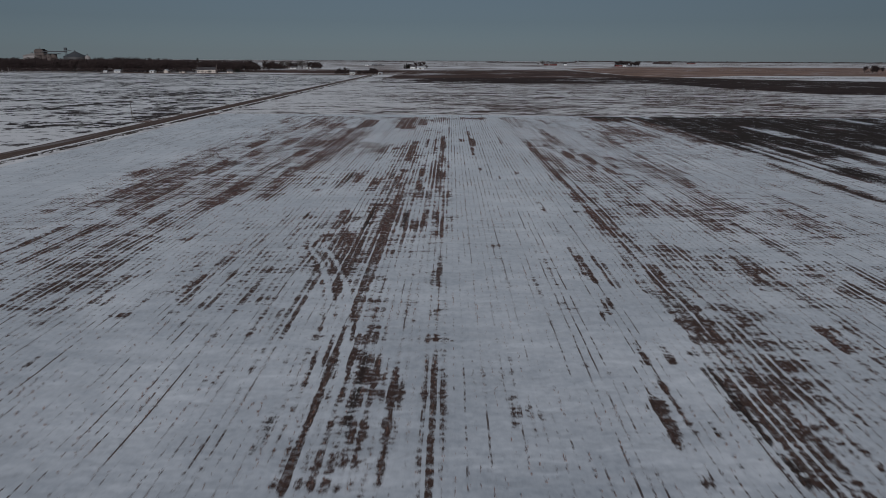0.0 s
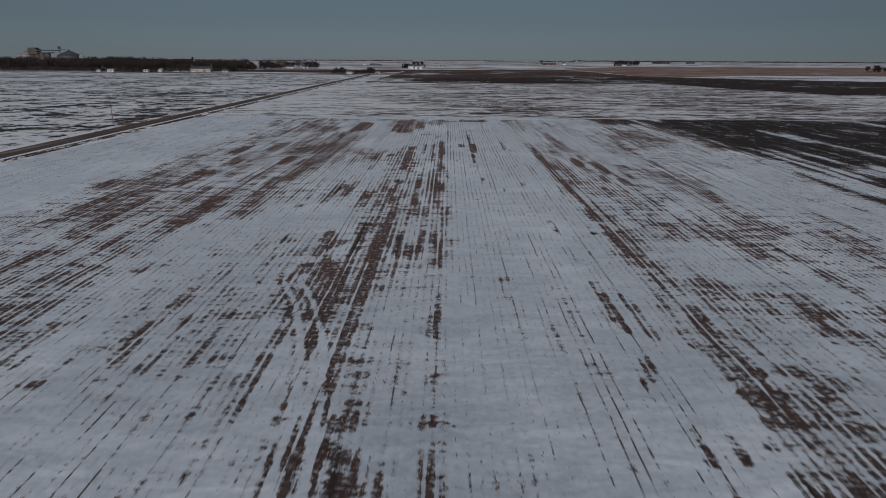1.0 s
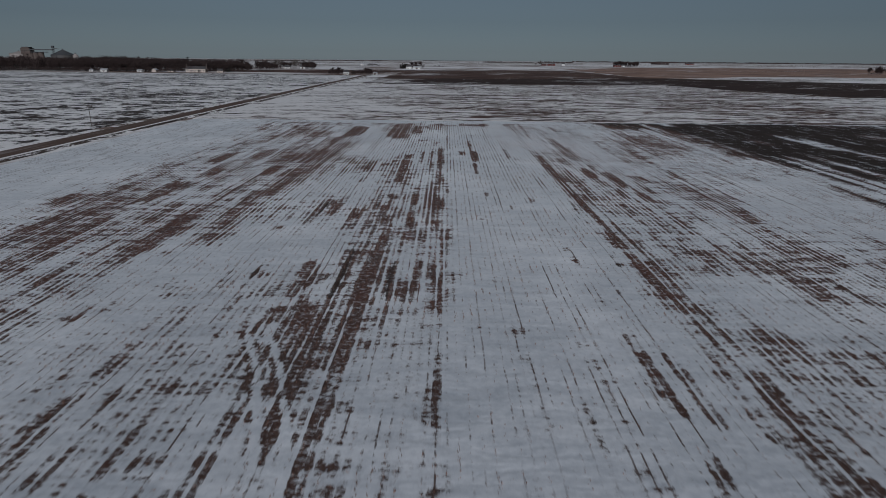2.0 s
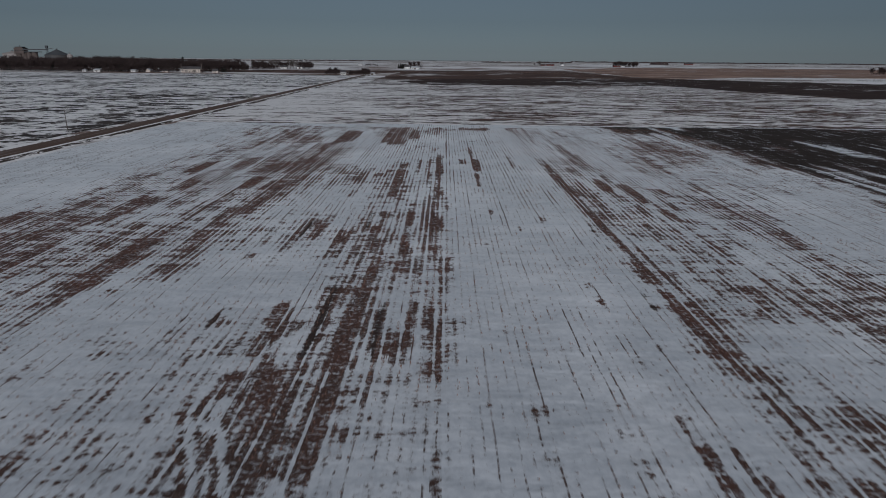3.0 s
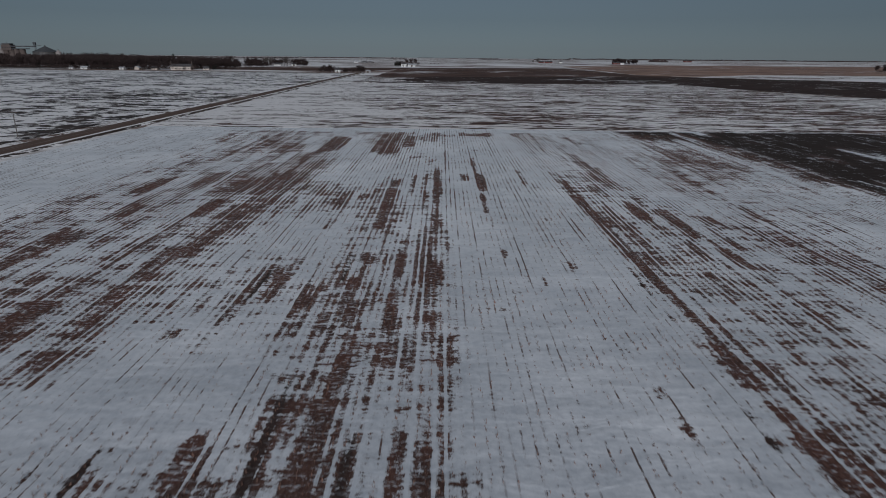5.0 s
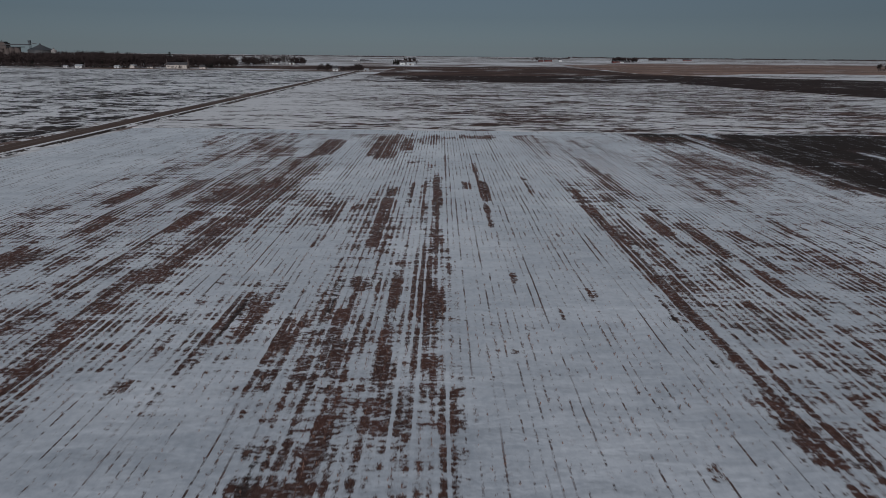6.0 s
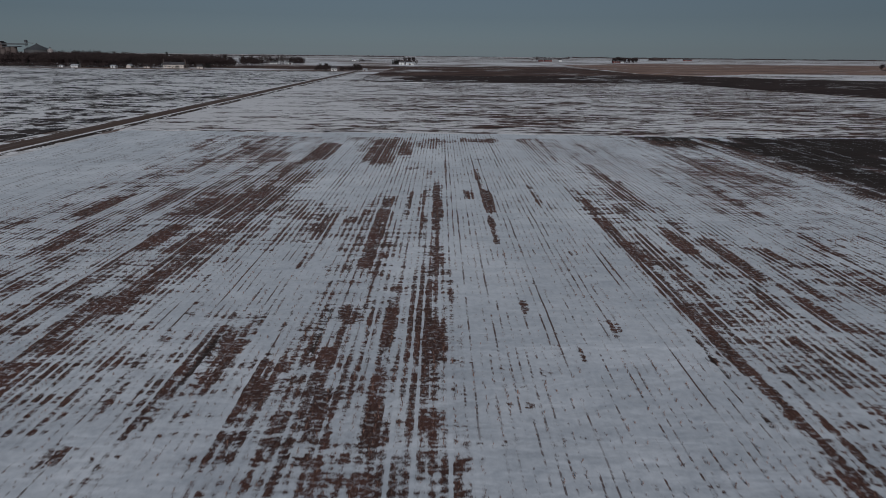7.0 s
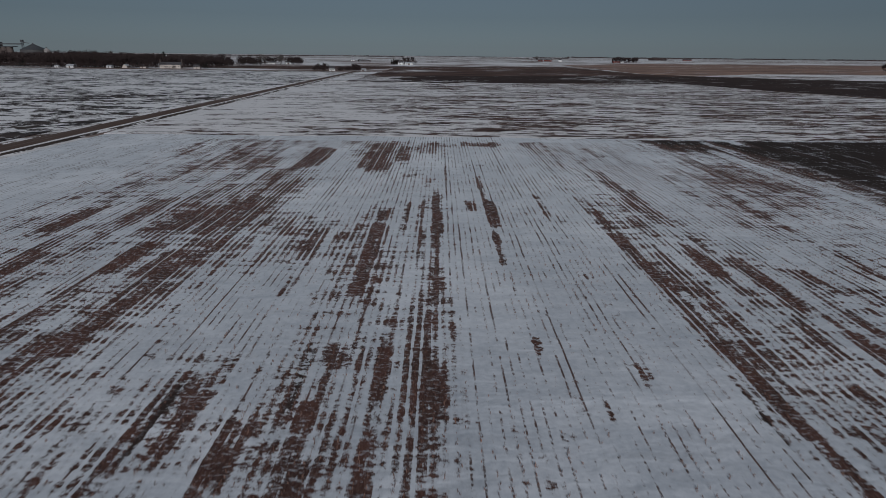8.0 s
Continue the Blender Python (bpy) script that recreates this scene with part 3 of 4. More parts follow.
def bareness(x, y):
    """How bare the near field is: about 0 under snow, 1 on open soil."""
    x = x + SKEW * (y - 90)
    broad = value_noise(x / 8, y / 22, 3) * 0.6 + value_noise(x / 3.1, y / 12, 4) * 0.4
    west = ramp(-x, 10, 13) * (1 - ramp(-x, 60, 80)) * ramp(y, 38, 60)
    lane = (1 - ramp(np.abs(x + 5.5), 6.0, 7.5)) * (0.75 + 0.25 * ramp(y, 60, 80))
    east = ramp(x, 20.5, 23) * (1 - ramp(x, 44, 58) * (1 - ramp(y, 165, 185)) * 0.3)
    b = 0.00 + 0.32 * west * (0.72 + 0.28 * np.maximum(ramp(y, 92, 112), ramp(-x, 34, 42))) + 0.05 * west * ramp(-x, 38, 46) + 0.31 * lane + 0.37 * east * (1 - 0.2 * ramp(y, 62, 76) * (1 - ramp(y, 95, 118))) + 0.62 * (broad - 0.5) * np.maximum(np.maximum(west, lane), np.maximum(east, 0.35))
    b += 0.035 * west * ramp(y, 86, 104) * (1 - ramp(y, 215, 245)) + 0.06 * east * ramp(y, 105, 130)
    b -= 0.26 * ramp(-x, 62, 78) - 0.05 * west * ramp(-x, 22, 32) * ramp(y, 95, 115) + 0.05 * (1 - west) * ramp(y, 125, 150) + 0.14 * east * ramp(x, 28, 40) * ramp(y, 150, 175)
    for hx, hy, rx, ry in CLEAN:
        b -= 0.42 * np.exp(-(((x - hx) / rx) ** 2 + ((y - hy) / ry) ** 2) ** 2)
    for hx, hy, rx, ry, more in WORN_PATCHES:
        b += more * np.exp(-(((x - hx) / rx) ** 2 + ((y - hy) / ry) ** 2) ** 2)
    for rows, wear in STRIPS:
        for sx, y0, y1, w in rows:
            half = 0.5 * w
            sx += SKEW * (0.5 * (y0 + y1) - 90)
            near = np.nonzero((np.abs(x - sx) < half + 1.6) & (y > y0 - 4) & (y < y1 + 4))
            px, py = x[near], y[near]
            long = min(0.16 * (y1 - y0), 2.4)
            edge = 0.35 * (value_noise(px / 0.9 + sx, py / 1.4, 11) - 0.5) + min(0.4 * half, 0.4) * (value_noise(px * 0 + sx, py / 5.0, 13) - 0.5)
            ends = 2.0 * long * (value_noise(px / ROW + 9 * sx, py / 60.0, 12) - 0.5)
            s = ramp(half - np.abs(px - sx) + edge, -0.42, 0.28) * ramp(np.minimum(py - y0, y1 - py) + ends, -1.0 - 0.25 * long, 0.8 + 0.4 * long)
            wear_here = wear + 0.10 * (y0 > 120) * (y1 - y0 > 6) - 0.14 * (y1 - y0 < 5) + 0.20 * (value_noise(px / 1.6, py / 4.0, 14) - 0.5) + 0.18 * (value_noise(px / 0.5, py / 1.3, 17) - 0.5)
            b[near] += (np.maximum(b[near], wear_here) - b[near]) * s
    b -= 0.7 * ramp(y + 1.2 * (value_noise(x / 1.7, y * 0, 15) - 0.5), 252.2, 253.2) * (1 - 0.45 * ramp(value_noise(x / 14, y / 2.2, 16), 0.55, 0.75))
    b += wheel_track(x - SKEW * (y - 90), y)
    # black wet soil towards the far east corner
    k = black_soil(x, y)
    return np.maximum(b, 0.24 * ramp(k, 0.02, 0.15) + 0.62 * k)


WHEEL_TRACK = [(-17.4, 74.1), (-14.7, 68.3), (-12.3, 61.1), (-10.8, 55.6), (-10.0, 50.9), (-9.3, 45.3), (-8.8, 39.8)]


def wheel_track(x, y):
    """Two snow-filled wheel marks that swerve across the rows: less bare in them, more at their edges."""
    path = np.array(sorted(WHEEL_TRACK, key=lambda p: p[1]))
    inside = ramp(y, path[0, 1] - 4, path[0, 1]) * (1 - ramp(y, path[-1, 1], path[-1, 1] + 4))
    middle = np.interp(y, path[:, 1], path[:, 0])
    change = np.zeros_like(x)
    for side in (0.0, 1.9):
        d = np.abs(x - middle - side)
        change += 0.30 * ramp(0.85 - d, 0.0, 0.3) * ramp(d, 0.25, 0.45) - 0.45 * ramp(0.42 - d, 0.0, 0.25)
    return change * inside


def black_soil(x, y):
    wob = 12 * (value_noise(x / 2.4, y / 40, 21) - 0.5) + 9 * (value_noise(x / 7, y / 14, 22) - 0.5)
    k = ramp(x + wob + 16 * ramp(y, 222, 246), 66, 82) * ramp(262 - y + 0.1 * wob, 0, 3)
    wet = value_noise(x / 1.6, y / 34, 23) * 1.0 + value_noise(x / 9, y / 16, 24) * 0.6
    return k * ramp(wet + 0.52 * ramp(y, 130, 200) - 0.34, 0.34, 0.80)


def dark_strips(x, y):
    """Narrow strips along the rows where the soil colour goes nearly black."""
    k = np.zeros_like(x)
    for sx, y0, y1, w in DARK_LINES:
        near = np.nonzero((np.abs(x - sx) < 1.5) & (y > y0 - 2) & (y < y1 + 2))
        lane = np.abs(x[near] - sx + SKEW * (y[near] - 0.5 * (y0 + y1)))
        k[near] = np.maximum(k[near], 0.8 * ramp(0.5 * w + 0.15 - lane, -0.1, 0.2))
    return k


def steps_between(a, b, fine_a, fine_b, fine, grow=1.06, most=4.0):
    """Grid lines: evenly fine between fine_a and fine_b, wider apart beyond."""
    core = list(np.arange(fine_a, fine_b + 1e-6, fine))
    left, right, s, p = [], [], fine, fine_a
    while p > a:
        s = min(s * grow, most)
        p = max(a, p - s)
        left.append(p)
    s, p = fine, fine_b
    while p < b:
        s = min(s * grow, most)
        p = min(b, p + s)
        right.append(p)
    return np.array(left[::-1] + core + right)


# ---- the setting ----
def ground_sheet():
    """One sheet to the horizon, 0.2 m below the fields that lie on it."""
    xs = np.array([-4900, -3600, -2600, -1800, -1200, -800, -400, 0, 400, 800, 1200, 1800, 2600, 3600, 4900], float)
    ys = np.array([-1500, -600, -200, 0, 200, 400, 700, 1000, 1500, 2000, 2600, 3200, 3900, 4900], float)
    verts = [(x, y, -0.2) for y in ys for x in xs]
    nx = len(xs)
    faces = [(j * nx + i, j * nx + i + 1, (j + 1) * nx + i + 1, (j + 1) * nx + i) for j in range(len(ys) - 1) for i in range(nx - 1)]
    return tagged(mesh_from("ground", verts, faces, M_OPEN), "flat snowy farm country reaching to the horizon", "ground", kind="structure")


def near_field():
    xs = steps_between(-101.2, 420, -58, 58, 0.25)
    ys = steps_between(-60, 262.5, 26, 262, 0.5)
    gx, gy = np.meshgrid(xs, ys)
    x, y = gx.ravel(), gy.ravel()
    bare = bareness(x, y)
    black = np.maximum(black_soil(x, y), dark_strips(x, y))
    drift = 0.22 * (value_noise(x / 14, y / 9, 31) - 0.5) + 0.07 * (value_noise(x / 2.5, y / 6, 32) - 0.5)
    z = 0.02 + drift + 0.06 * (1 - ramp(bare, 0.2, 0.6)) + 0.018 * np.cos(2 * math.pi * x / ROW)
    edge = np.minimum(np.minimum(x + 101.2, 262.5 - y), 4)
    z = np.where(edge < 0.01, -0.22, z)
    x = x - SKEW * (y - 180) * np.clip((-60 - x) / 41, 0, 1)
    nx, ny = len(xs), len(ys)
    me = bpy.data.meshes.new("near_field")
    me.vertices.add(nx * ny)
    me.vertices.foreach_set("co", np.column_stack((x, y, z)).ravel())
    i = (np.arange(ny - 1)[:, None] * nx + np.arange(nx - 1)[None, :]).ravel()
    quads = np.column_stack((i, i + 1, i + nx + 1, i + nx)).ravel()
    me.loops.add(len(quads))
    me.loops.foreach_set("vertex_index", quads)
    me.polygons.add(len(i))
    me.polygons.foreach_set("loop_start", np.arange(len(i)) * 4)
    me.polygons.foreach_set("use_smooth", np.ones(len(i), bool))
    for key, values in (("bare", bare), ("black", black)):
        me.attributes.new(key, "FLOAT", "POINT").data.foreach_set("value", values.astype(np.float32))
    me.update(calc_edges=True)
    me.materials.append(M_NEAR)
    return tagged(new("near_field", me), "snow-covered stubble field with windswept bare brown strips", "field", kind="structure")


def sheet(name, outline, z, material, label, category="field", wobble=2.0, step=14.0):
    """A field: a flat slab with slightly uneven edges."""
    ring = []
    for (ax, ay), (bx, by) in zip(outline, outline[1:] + outline[:1]):
        n = max(1, int(math.hypot(bx - ax, by - ay) / step))
        for k in range(n):
            x, y = ax + (bx - ax) * k / n, ay + (by - ay) * k / n
            o = noise.noise((x * 0.03, y * 0.03, 7)) * wobble if k else 0
            ring.append((x + o, y + o))
    bm = bmesh.new()
    top = [bm.verts.new((x, y, z)) for x, y in ring]
    low = [bm.verts.new((x, y, -0.3)) for x, y in ring]
    bm.faces.new(top)
    for i in range(len(ring)):
        j = (i + 1) % len(ring)
        bm.faces.new((low[i], low[j], top[j], top[i]))
    bmesh.ops.triangulate(bm, faces=[f for f in bm.faces if len(f.verts) > 4])
    bmesh.ops.recalc_face_normals(bm, faces=bm.faces)
    return tagged(part(name, bm, material), label, category, kind="structure")


def road_centre(y):
    return -107.5 - 0.0115 * y


def strip_along(name, offsets, heights, y0, y1, material, label, category, step=4.0, uneven=0.0):
    """A long body along the gravel road: a cross-section of offsets and heights swept along y."""
    bm = bmesh.new()
    prev = None
    n = int((y1 - y0) / step)
    for k in range(n + 1):
        y = y0 + (y1 - y0) * k / n
        row = []
        for i, (o, h) in enumerate(zip(offsets, heights)):
            j = noise.noise((o * 0.7, y * 0.05, 3 + i)) * uneven
            row.append(bm.verts.new((road_centre(y) + o + j, y, h + 0.2 * j * (0 < i < len(offsets) - 1))))
        if prev:
            for i in range(len(row) - 1):
                bm.faces.new((prev[i], prev[i + 1], row[i + 1], row[i]))
        prev = row
    return tagged(part(name, bm, material, smooth=True), label, category, kind="structure")


ground_sheet()
near_field()
strip_along("road", (-4.3, -3.6, -2.0, -0.4, 1.2, 2.6, 3.3), (-0.25, 0.28, 0.42, 0.48, 0.42, 0.28, -0.25), -300, 868, M_GRAVEL, "brown gravel farm road with packed wheel tracks", "road", uneven=0.25)
strip_along("ditch_east", (4.1, 4.6, 5.7, 6.6), (-0.25, 0.16, 0.10, -0.26), -300, 868, M_DITCH, "dark grassy ditch edge beside the gravel road", "ditch", uneven=0.5)
strip_along("windrow_east", (3.0, 3.4, 3.8, 4.2), (-0.20, 0.22, 0.18, -0.22), -300, 868, M_SNOWFIELD, "low ridge of ploughed snow along the gravel road", "snow ridge", uneven=0.35)
strip_along("verge_west", (-10.0, -8.0, -5.4, -3.6), (-0.22, 0.06, 0.26, -0.22), -300, 868, M_VERGE, "snowed verge along the gravel road", "verge", uneven=0.7)
sheet("field_west", [(-900, -300), (-113.5, -300), (-126.8, 860), (-900, 905)], 0.0, M_WEST, "snowy field with dark windswept streaks across it")
sheet("field_middle", [(-102.3, 262.6), (420, 262.6), (420, 420), (262, 446), (222, 540), (205, 622), (-20, 588), (-66, 596), (-106.4, 600)], 0.0, M_MIDDLE, "stubble field with snow lying in streaks across the view", wobble=1.0)
sheet("field_verge", [(-106.5, 604), (-86, 602), (-86.5, 868), (-110, 868)], 0.0, M_VERGE, "snowed grass strip between road and ploughed field", wobble=1.5)
sheet("field_edge", [(-86, 602), (-66, 600), (-40, 640), (-58, 676), (-30, 705), (-44, 745), (-86, 745)], 0.0, M_EDGE, "ploughed field edge fading into snow", wobble=4.0, step=7)
sheet("field_black", [(-66, 600), (-20, 592), (60, 606), (205, 628), (228, 542), (268, 450), (424, 424), (900, 380), (900, 640), (420, 742), (300, 820), (150, 800), (20, 760), (-44, 745), (-30, 705), (-58, 676), (-40, 640)], 0.02, M_BLACK, "dark ploughed field with thin snow in the furrows", wobble=4.0, step=7)
sheet("field_brown", [(-86, 746), (-44, 746), (20, 764), (150, 806), (296, 826), (250, 900), (236, 1150), (-86, 1064)], 0.0, M_BROWN, "brown stubble field with little snow")
sheet("snow_patch", [(304, 824), (424, 748), (900, 648), (900, 800), (560, 960), (420, 930)], 0.03, M_VERGE, "clean snow lying along a ploughed field")
sheet("field_tan", [(256, 905), (300, 838), (420, 936), (560, 966), (1500, 820), (2200, 1900), (520, 1880), (260, 1500)], 0.0, M_TAN, "tan stubble field bare of snow")
sheet("cross_road", [(-900, 912), (-60, 872), (-60, 880), (-900, 922)], 0.12, M_GRAVEL, "brown gravel cross road by the farmstead", "road", 0.4)
sheet("field_far_brown", [(-420, 985), (-120, 950), (-90, 1075), (230, 1160), (230, 1290), (-420, 1120)], 0.0, M_BROWN, "brown stubble field beyond the cross road")


# ---- stubble butts standing in the rows ----
def stubble(name, x0, x1, y0, y1, step, label):
    rng = np.random.default_rng(5)
    rows = np.arange(round(x0 / ROW), round(x1 / ROW) + 1) * ROW
    ys = np.arange(y0, y1, step)
    gx, gy = [a.ravel() for a in np.meshgrid(rows, ys)]
    gx = gx - SKEW * gy + rng.normal(0, 0.05, len(gx))
    gy = gy + rng.uniform(-0.5, 0.5, len(gy)) * step
    b = bareness(gx, gy)
    gappy = value_noise(gx / ROW * 3.3, gy / 2.6, 41)
    keep = rng.uniform(0, 1, len(gx)) < np.where(b > 0.45, 0.55, 0.75 * ramp(gappy, 0.60, 0.8) * ramp(b, -0.3, 0.1) + 0.10 * ramp(b, -0.35, 0.0))
    gx, gy = gx[keep], gy[keep]
    n = len(gx)
    verts, faces = [], []
    for k in range(2):
        a = rng.uniform(0, 2 * math.pi, n)
        lean = rng.normal(0, 0.04, (n, 2))
        w, h = rng.uniform(0.018, 0.04, n), rng.uniform(0.08, 0.20, n)
        ox, oy = gx + rng.normal(0, 0.05, n), gy + rng.normal(0, 0.08, n)
        c, s = np.cos(a) * w, np.sin(a) * w
        verts.append(np.stack([np.column_stack((ox - c, oy - s, np.full(n, 0.0))), np.column_stack((ox + c, oy + s, np.full(n, 0.0))),
                               np.column_stack((ox + lean[:, 0] + 0.6 * c, oy + lean[:, 1] + 0.6 * s, 0.05 + h)), np.column_stack((ox + lean[:, 0] - 0.6 * c, oy + lean[:, 1] - 0.6 * s, 0.05 + h))], 1).reshape(-1, 3))
    v = np.concatenate(verts)
    me = bpy.data.meshes.new(name)
    me.vertices.add(len(v))
    me.vertices.foreach_set("co", v.ravel())
    q = len(v) // 4
    me.loops.add(q * 4)
    me.loops.foreach_set("vertex_index", np.arange(q * 4))
    me.polygons.add(q)
    me.polygons.foreach_set("loop_start", np.arange(q) * 4)
    me.update(calc_edges=True)
    me.materials.append(M_STUBBLE)
    return tagged(new(name, me), label, "stubble", kind="stuff")


stubble("crop_stubble", -66, 80, 27, 252, 0.30, "short dry brown crop stubble standing in rows through snow")


# ---- trees ----
def bare_tree(name, height, spread, seed, twigs, label, category="tree", twig_material_used=None):
    """A leafless tree: trunk, limbs, and a ragged crown of fine twigs."""
    rnd = random.Random(seed)
    base = new(name)
    tagged(base, label, category)
    bm = bmesh.new()
    fork = height * rnd.uniform(0.22, 0.32)
    tube(bm, (0, 0, -0.4), (0.1, 0.05, fork), height * 0.026, height * 0.017, 7)
    tips = []
    for i in range(8):
        a = i * 2.4 + rnd.uniform(-0.4, 0.4)
        reach, top = spread * rnd.uniform(0.35, 0.8), height * rnd.uniform(0.55, 0.92)
        start = fork * rnd.uniform(0.75, 1.0)
        mid = Vector((reach * 0.5 * math.cos(a), reach * 0.5 * math.sin(a), (start + top) * 0.5))
        tip = Vector((reach * math.cos(a), reach * math.sin(a), top))
        tube(bm, (0.08, 0.04, start), mid, height * 0.011, height * 0.007, 5, False)
        tube(bm, mid, tip, height * 0.007, height * 0.002, 4, False)
        tips += [mid, tip, (mid + tip) / 2]
    part("trunk", bm, M_BARK, base)
    verts, faces = [], []
    for i in range(twigs):
        o = rnd.choice(tips)
        p = o + Vector((rnd.gauss(0, spread * 0.22), rnd.gauss(0, spread * 0.22), rnd.gauss(0.02 * height, height * 0.10)))
        if p.z < fork * 0.8 or p.z > height:
            p.z = rnd.uniform(fork, height * 0.9)
        out = (p - Vector((0, 0, height * 0.35))).normalized()
        d = (out + Vector((rnd.gauss(0, 0.5), rnd.gauss(0, 0.5), rnd.gauss(0.2, 0.4)))).normalized() * rnd.uniform(0.5, 1.3) * height * 0.07
        side = d.cross(Vector((rnd.gauss(0, 1), rnd.gauss(0, 1), rnd.gauss(0, 1)))).normalized() * height * rnd.uniform(0.010, 0.022)
        n = len(verts)
        verts += [p - side, p + side, p + d + side * 0.4, p + d * 1.1 - side * 0.6]
        faces.append((n, n + 1, n + 2, n + 3))
    mesh_from("crown", verts, faces, twig_material_used or M_TWIG, base)
    return base


def spruce(name, height, spread, seed, label):
    """A conifer: trunk and tiers of drooping needle sprays."""
    rnd = random.Random(seed)
    base = tagged(new(name), label, "tree")
    bm = bmesh.new()
    tube(bm, (0, 0, -0.4), (0, 0, height * 0.95), height * 0.022, height * 0.003, 7)
    part("trunk", bm, M_BARK, base)
    verts, faces = [], []
    for i in range(420):
        k = rnd.random() ** 0.75
        z = height * (0.06 + 0.93 * k)
        r = spread * (1 - k) ** 0.85 * rnd.uniform(0.25, 1.0) + 0.1
        a = rnd.uniform(0, 2 * math.pi)
        p = Vector((r * math.cos(a), r * math.sin(a), z))
        d = Vector((math.cos(a), math.sin(a), rnd.uniform(-0.6, 0.1))) * height * rnd.uniform(0.04, 0.09)
        side = Vector((-math.sin(a), math.cos(a), rnd.uniform(-0.5, 0.5))) * height * rnd.uniform(0.02, 0.035)
        n = len(verts)
        verts += [p - side - d * 0.4, p + side - d * 0.4, p + d + side * 0.3, p + d - side * 0.3]
        faces.append((n, n + 1, n + 2, n + 3))
    mesh_from("crown", verts, faces, M_NEEDLE, base)
    return base


def place(ob, x, y, size=1.0, turn=0.0, tall=1.0, z=-0.2):
    m = pose(x, y, z, 0, 0, turn) @ Matrix.Diagonal((size, size, size * tall, 1))
    c = copy_thing(ob, pose(0, 0, 0))
    c.matrix_basis = m
    return c


def remove_thing(ob):
    for o in [*ob.children_recursive, ob]:
        bpy.data.objects.remove(o)


TOWN = "leafless brown town tree in a dense belt"
town_kinds = [bare_tree("bare_tree", 16.5, 6, 60 + i, 700, TOWN) for i in range(4)]
grey_kinds = [bare_tree("bare_tree", 14, 6, 80 + i, 420, "leafless grey farmyard tree", twig_material_used=M_TWIG_GREY) for i in range(2)]
bush_kinds = [bare_tree("bare_bush", 6, 4, 90 + i, 520, "dense dark leafless bush beside a farmyard", "bush") for i in range(2)]
spruce_kinds = [spruce("spruce", 14, 3.6, 100 + i, "dark green spruce in a farm windbreak") for i in range(2)]
kinds_made = town_kinds + grey_kinds + bush_kinds + spruce_kinds
for group, obs in (("town trees", town_kinds), ("farmyard trees", grey_kinds), ("bushes", bush_kinds), ("windbreak spruces", spruce_kinds)):
    for ob in obs:
        tagged(ob, group=group)
rnd = random.Random(17)


def belt(kinds, count, x0, x1, y0, y1, low, high):
    for i in range(count):
        f = (i + rnd.random()) / count
        place(rnd.choice(kinds), x0 + (x1 - x0) * f, rnd.uniform(y0, y1), rnd.uniform(low, high), rnd.uniform(0, 360), rnd.uniform(0.85, 1.1))


def wooded_mass(name, kinds, rows, label):
    """The rear of the tree belt, where no tree can be told from the next: one joined mesh."""
    verts, faces, slots = [], [], []
    for count, x0, x1, y0, y1, low, high in rows:
        for i in range(count):
            x = x0 + (x1 - x0) * (i + rnd.random()) / count
            clump = 0.98 + 0.26 * noise.noise((x / 26, y0 / 30, 3)) + 0.12 * noise.noise((x / 9, y0 / 30, 8))
            m = pose(x, rnd.uniform(y0, y1), -0.2, 0, 0, rnd.uniform(0, 360)) @ Matrix.Scale(clump * rnd.uniform(low, high), 4)
            for slot, child in enumerate(sorted(rnd.choice(kinds).children, key=lambda o: o.name, reverse=True)):
                n = len(verts)
                verts += [m @ v.co for v in child.data.vertices]
                for p in child.data.polygons:
                    faces.append([n + k for k in p.vertices])
                    slots.append(slot)
    ob = mesh_from(name, verts, faces, M_BARK)
    ob.data.materials.append(M_TWIG)
    ob.data.polygons.foreach_set("material_index", slots)
    return tagged(ob, label, "trees", kind="stuff")


wooded_mass("town_trees", town_kinds, [(120, -925, -470, 1050, 1110, 1.0, 1.22), (60, -560, -365, 1050, 1110, 0.92, 1.1), (130, -905, -480, 978, 1028, 1.0, 1.22), (60, -540, -345, 968, 1023, 0.85, 1.1), (70, -900, -440, 958, 978, 0.9, 1.2), (44, -405, -325, 985, 1040, 0.6, 0.9), (30, -430, -320, 1115, 1160, 0.6, 0.9)], "dense brown mass of leafless trees round the town")
belt(town_kinds, 60, -900, -440, 942, 958, 0.85, 1.15)
belt(bush_kinds, 26, -430, -318, 1108, 1150, 0.9, 1.5)
belt(bush_kinds, 12, -405, -362, 930, 938, 0.5, 0.8)
belt(spruce_kinds, 5, -345, -330, 934, 942, 0.4, 0.6)
belt(bush_kinds, 7, -347, -318, 938, 950, 0.7, 1.0)
belt(town_kinds, 7, -112, -82, 1350, 1362, 0.45, 0.7)
belt(bush_kinds, 7, -114, -98, 1338, 1348, 0.9, 1.3)
belt(bush_kinds, 90, -900, -345, 930, 968, 0.9, 1.4)
belt(bush_kinds, 100, -900, -400, 922, 932, 0.7, 1.2)
belt(town_kinds, 60, -900, -400, 930, 950, 0.7, 1.0)
belt(spruce_kinds, 12, -700, -430, 935, 950, 0.5, 0.75)
place(spruce_kinds[0], -447, 1062, 1.55)
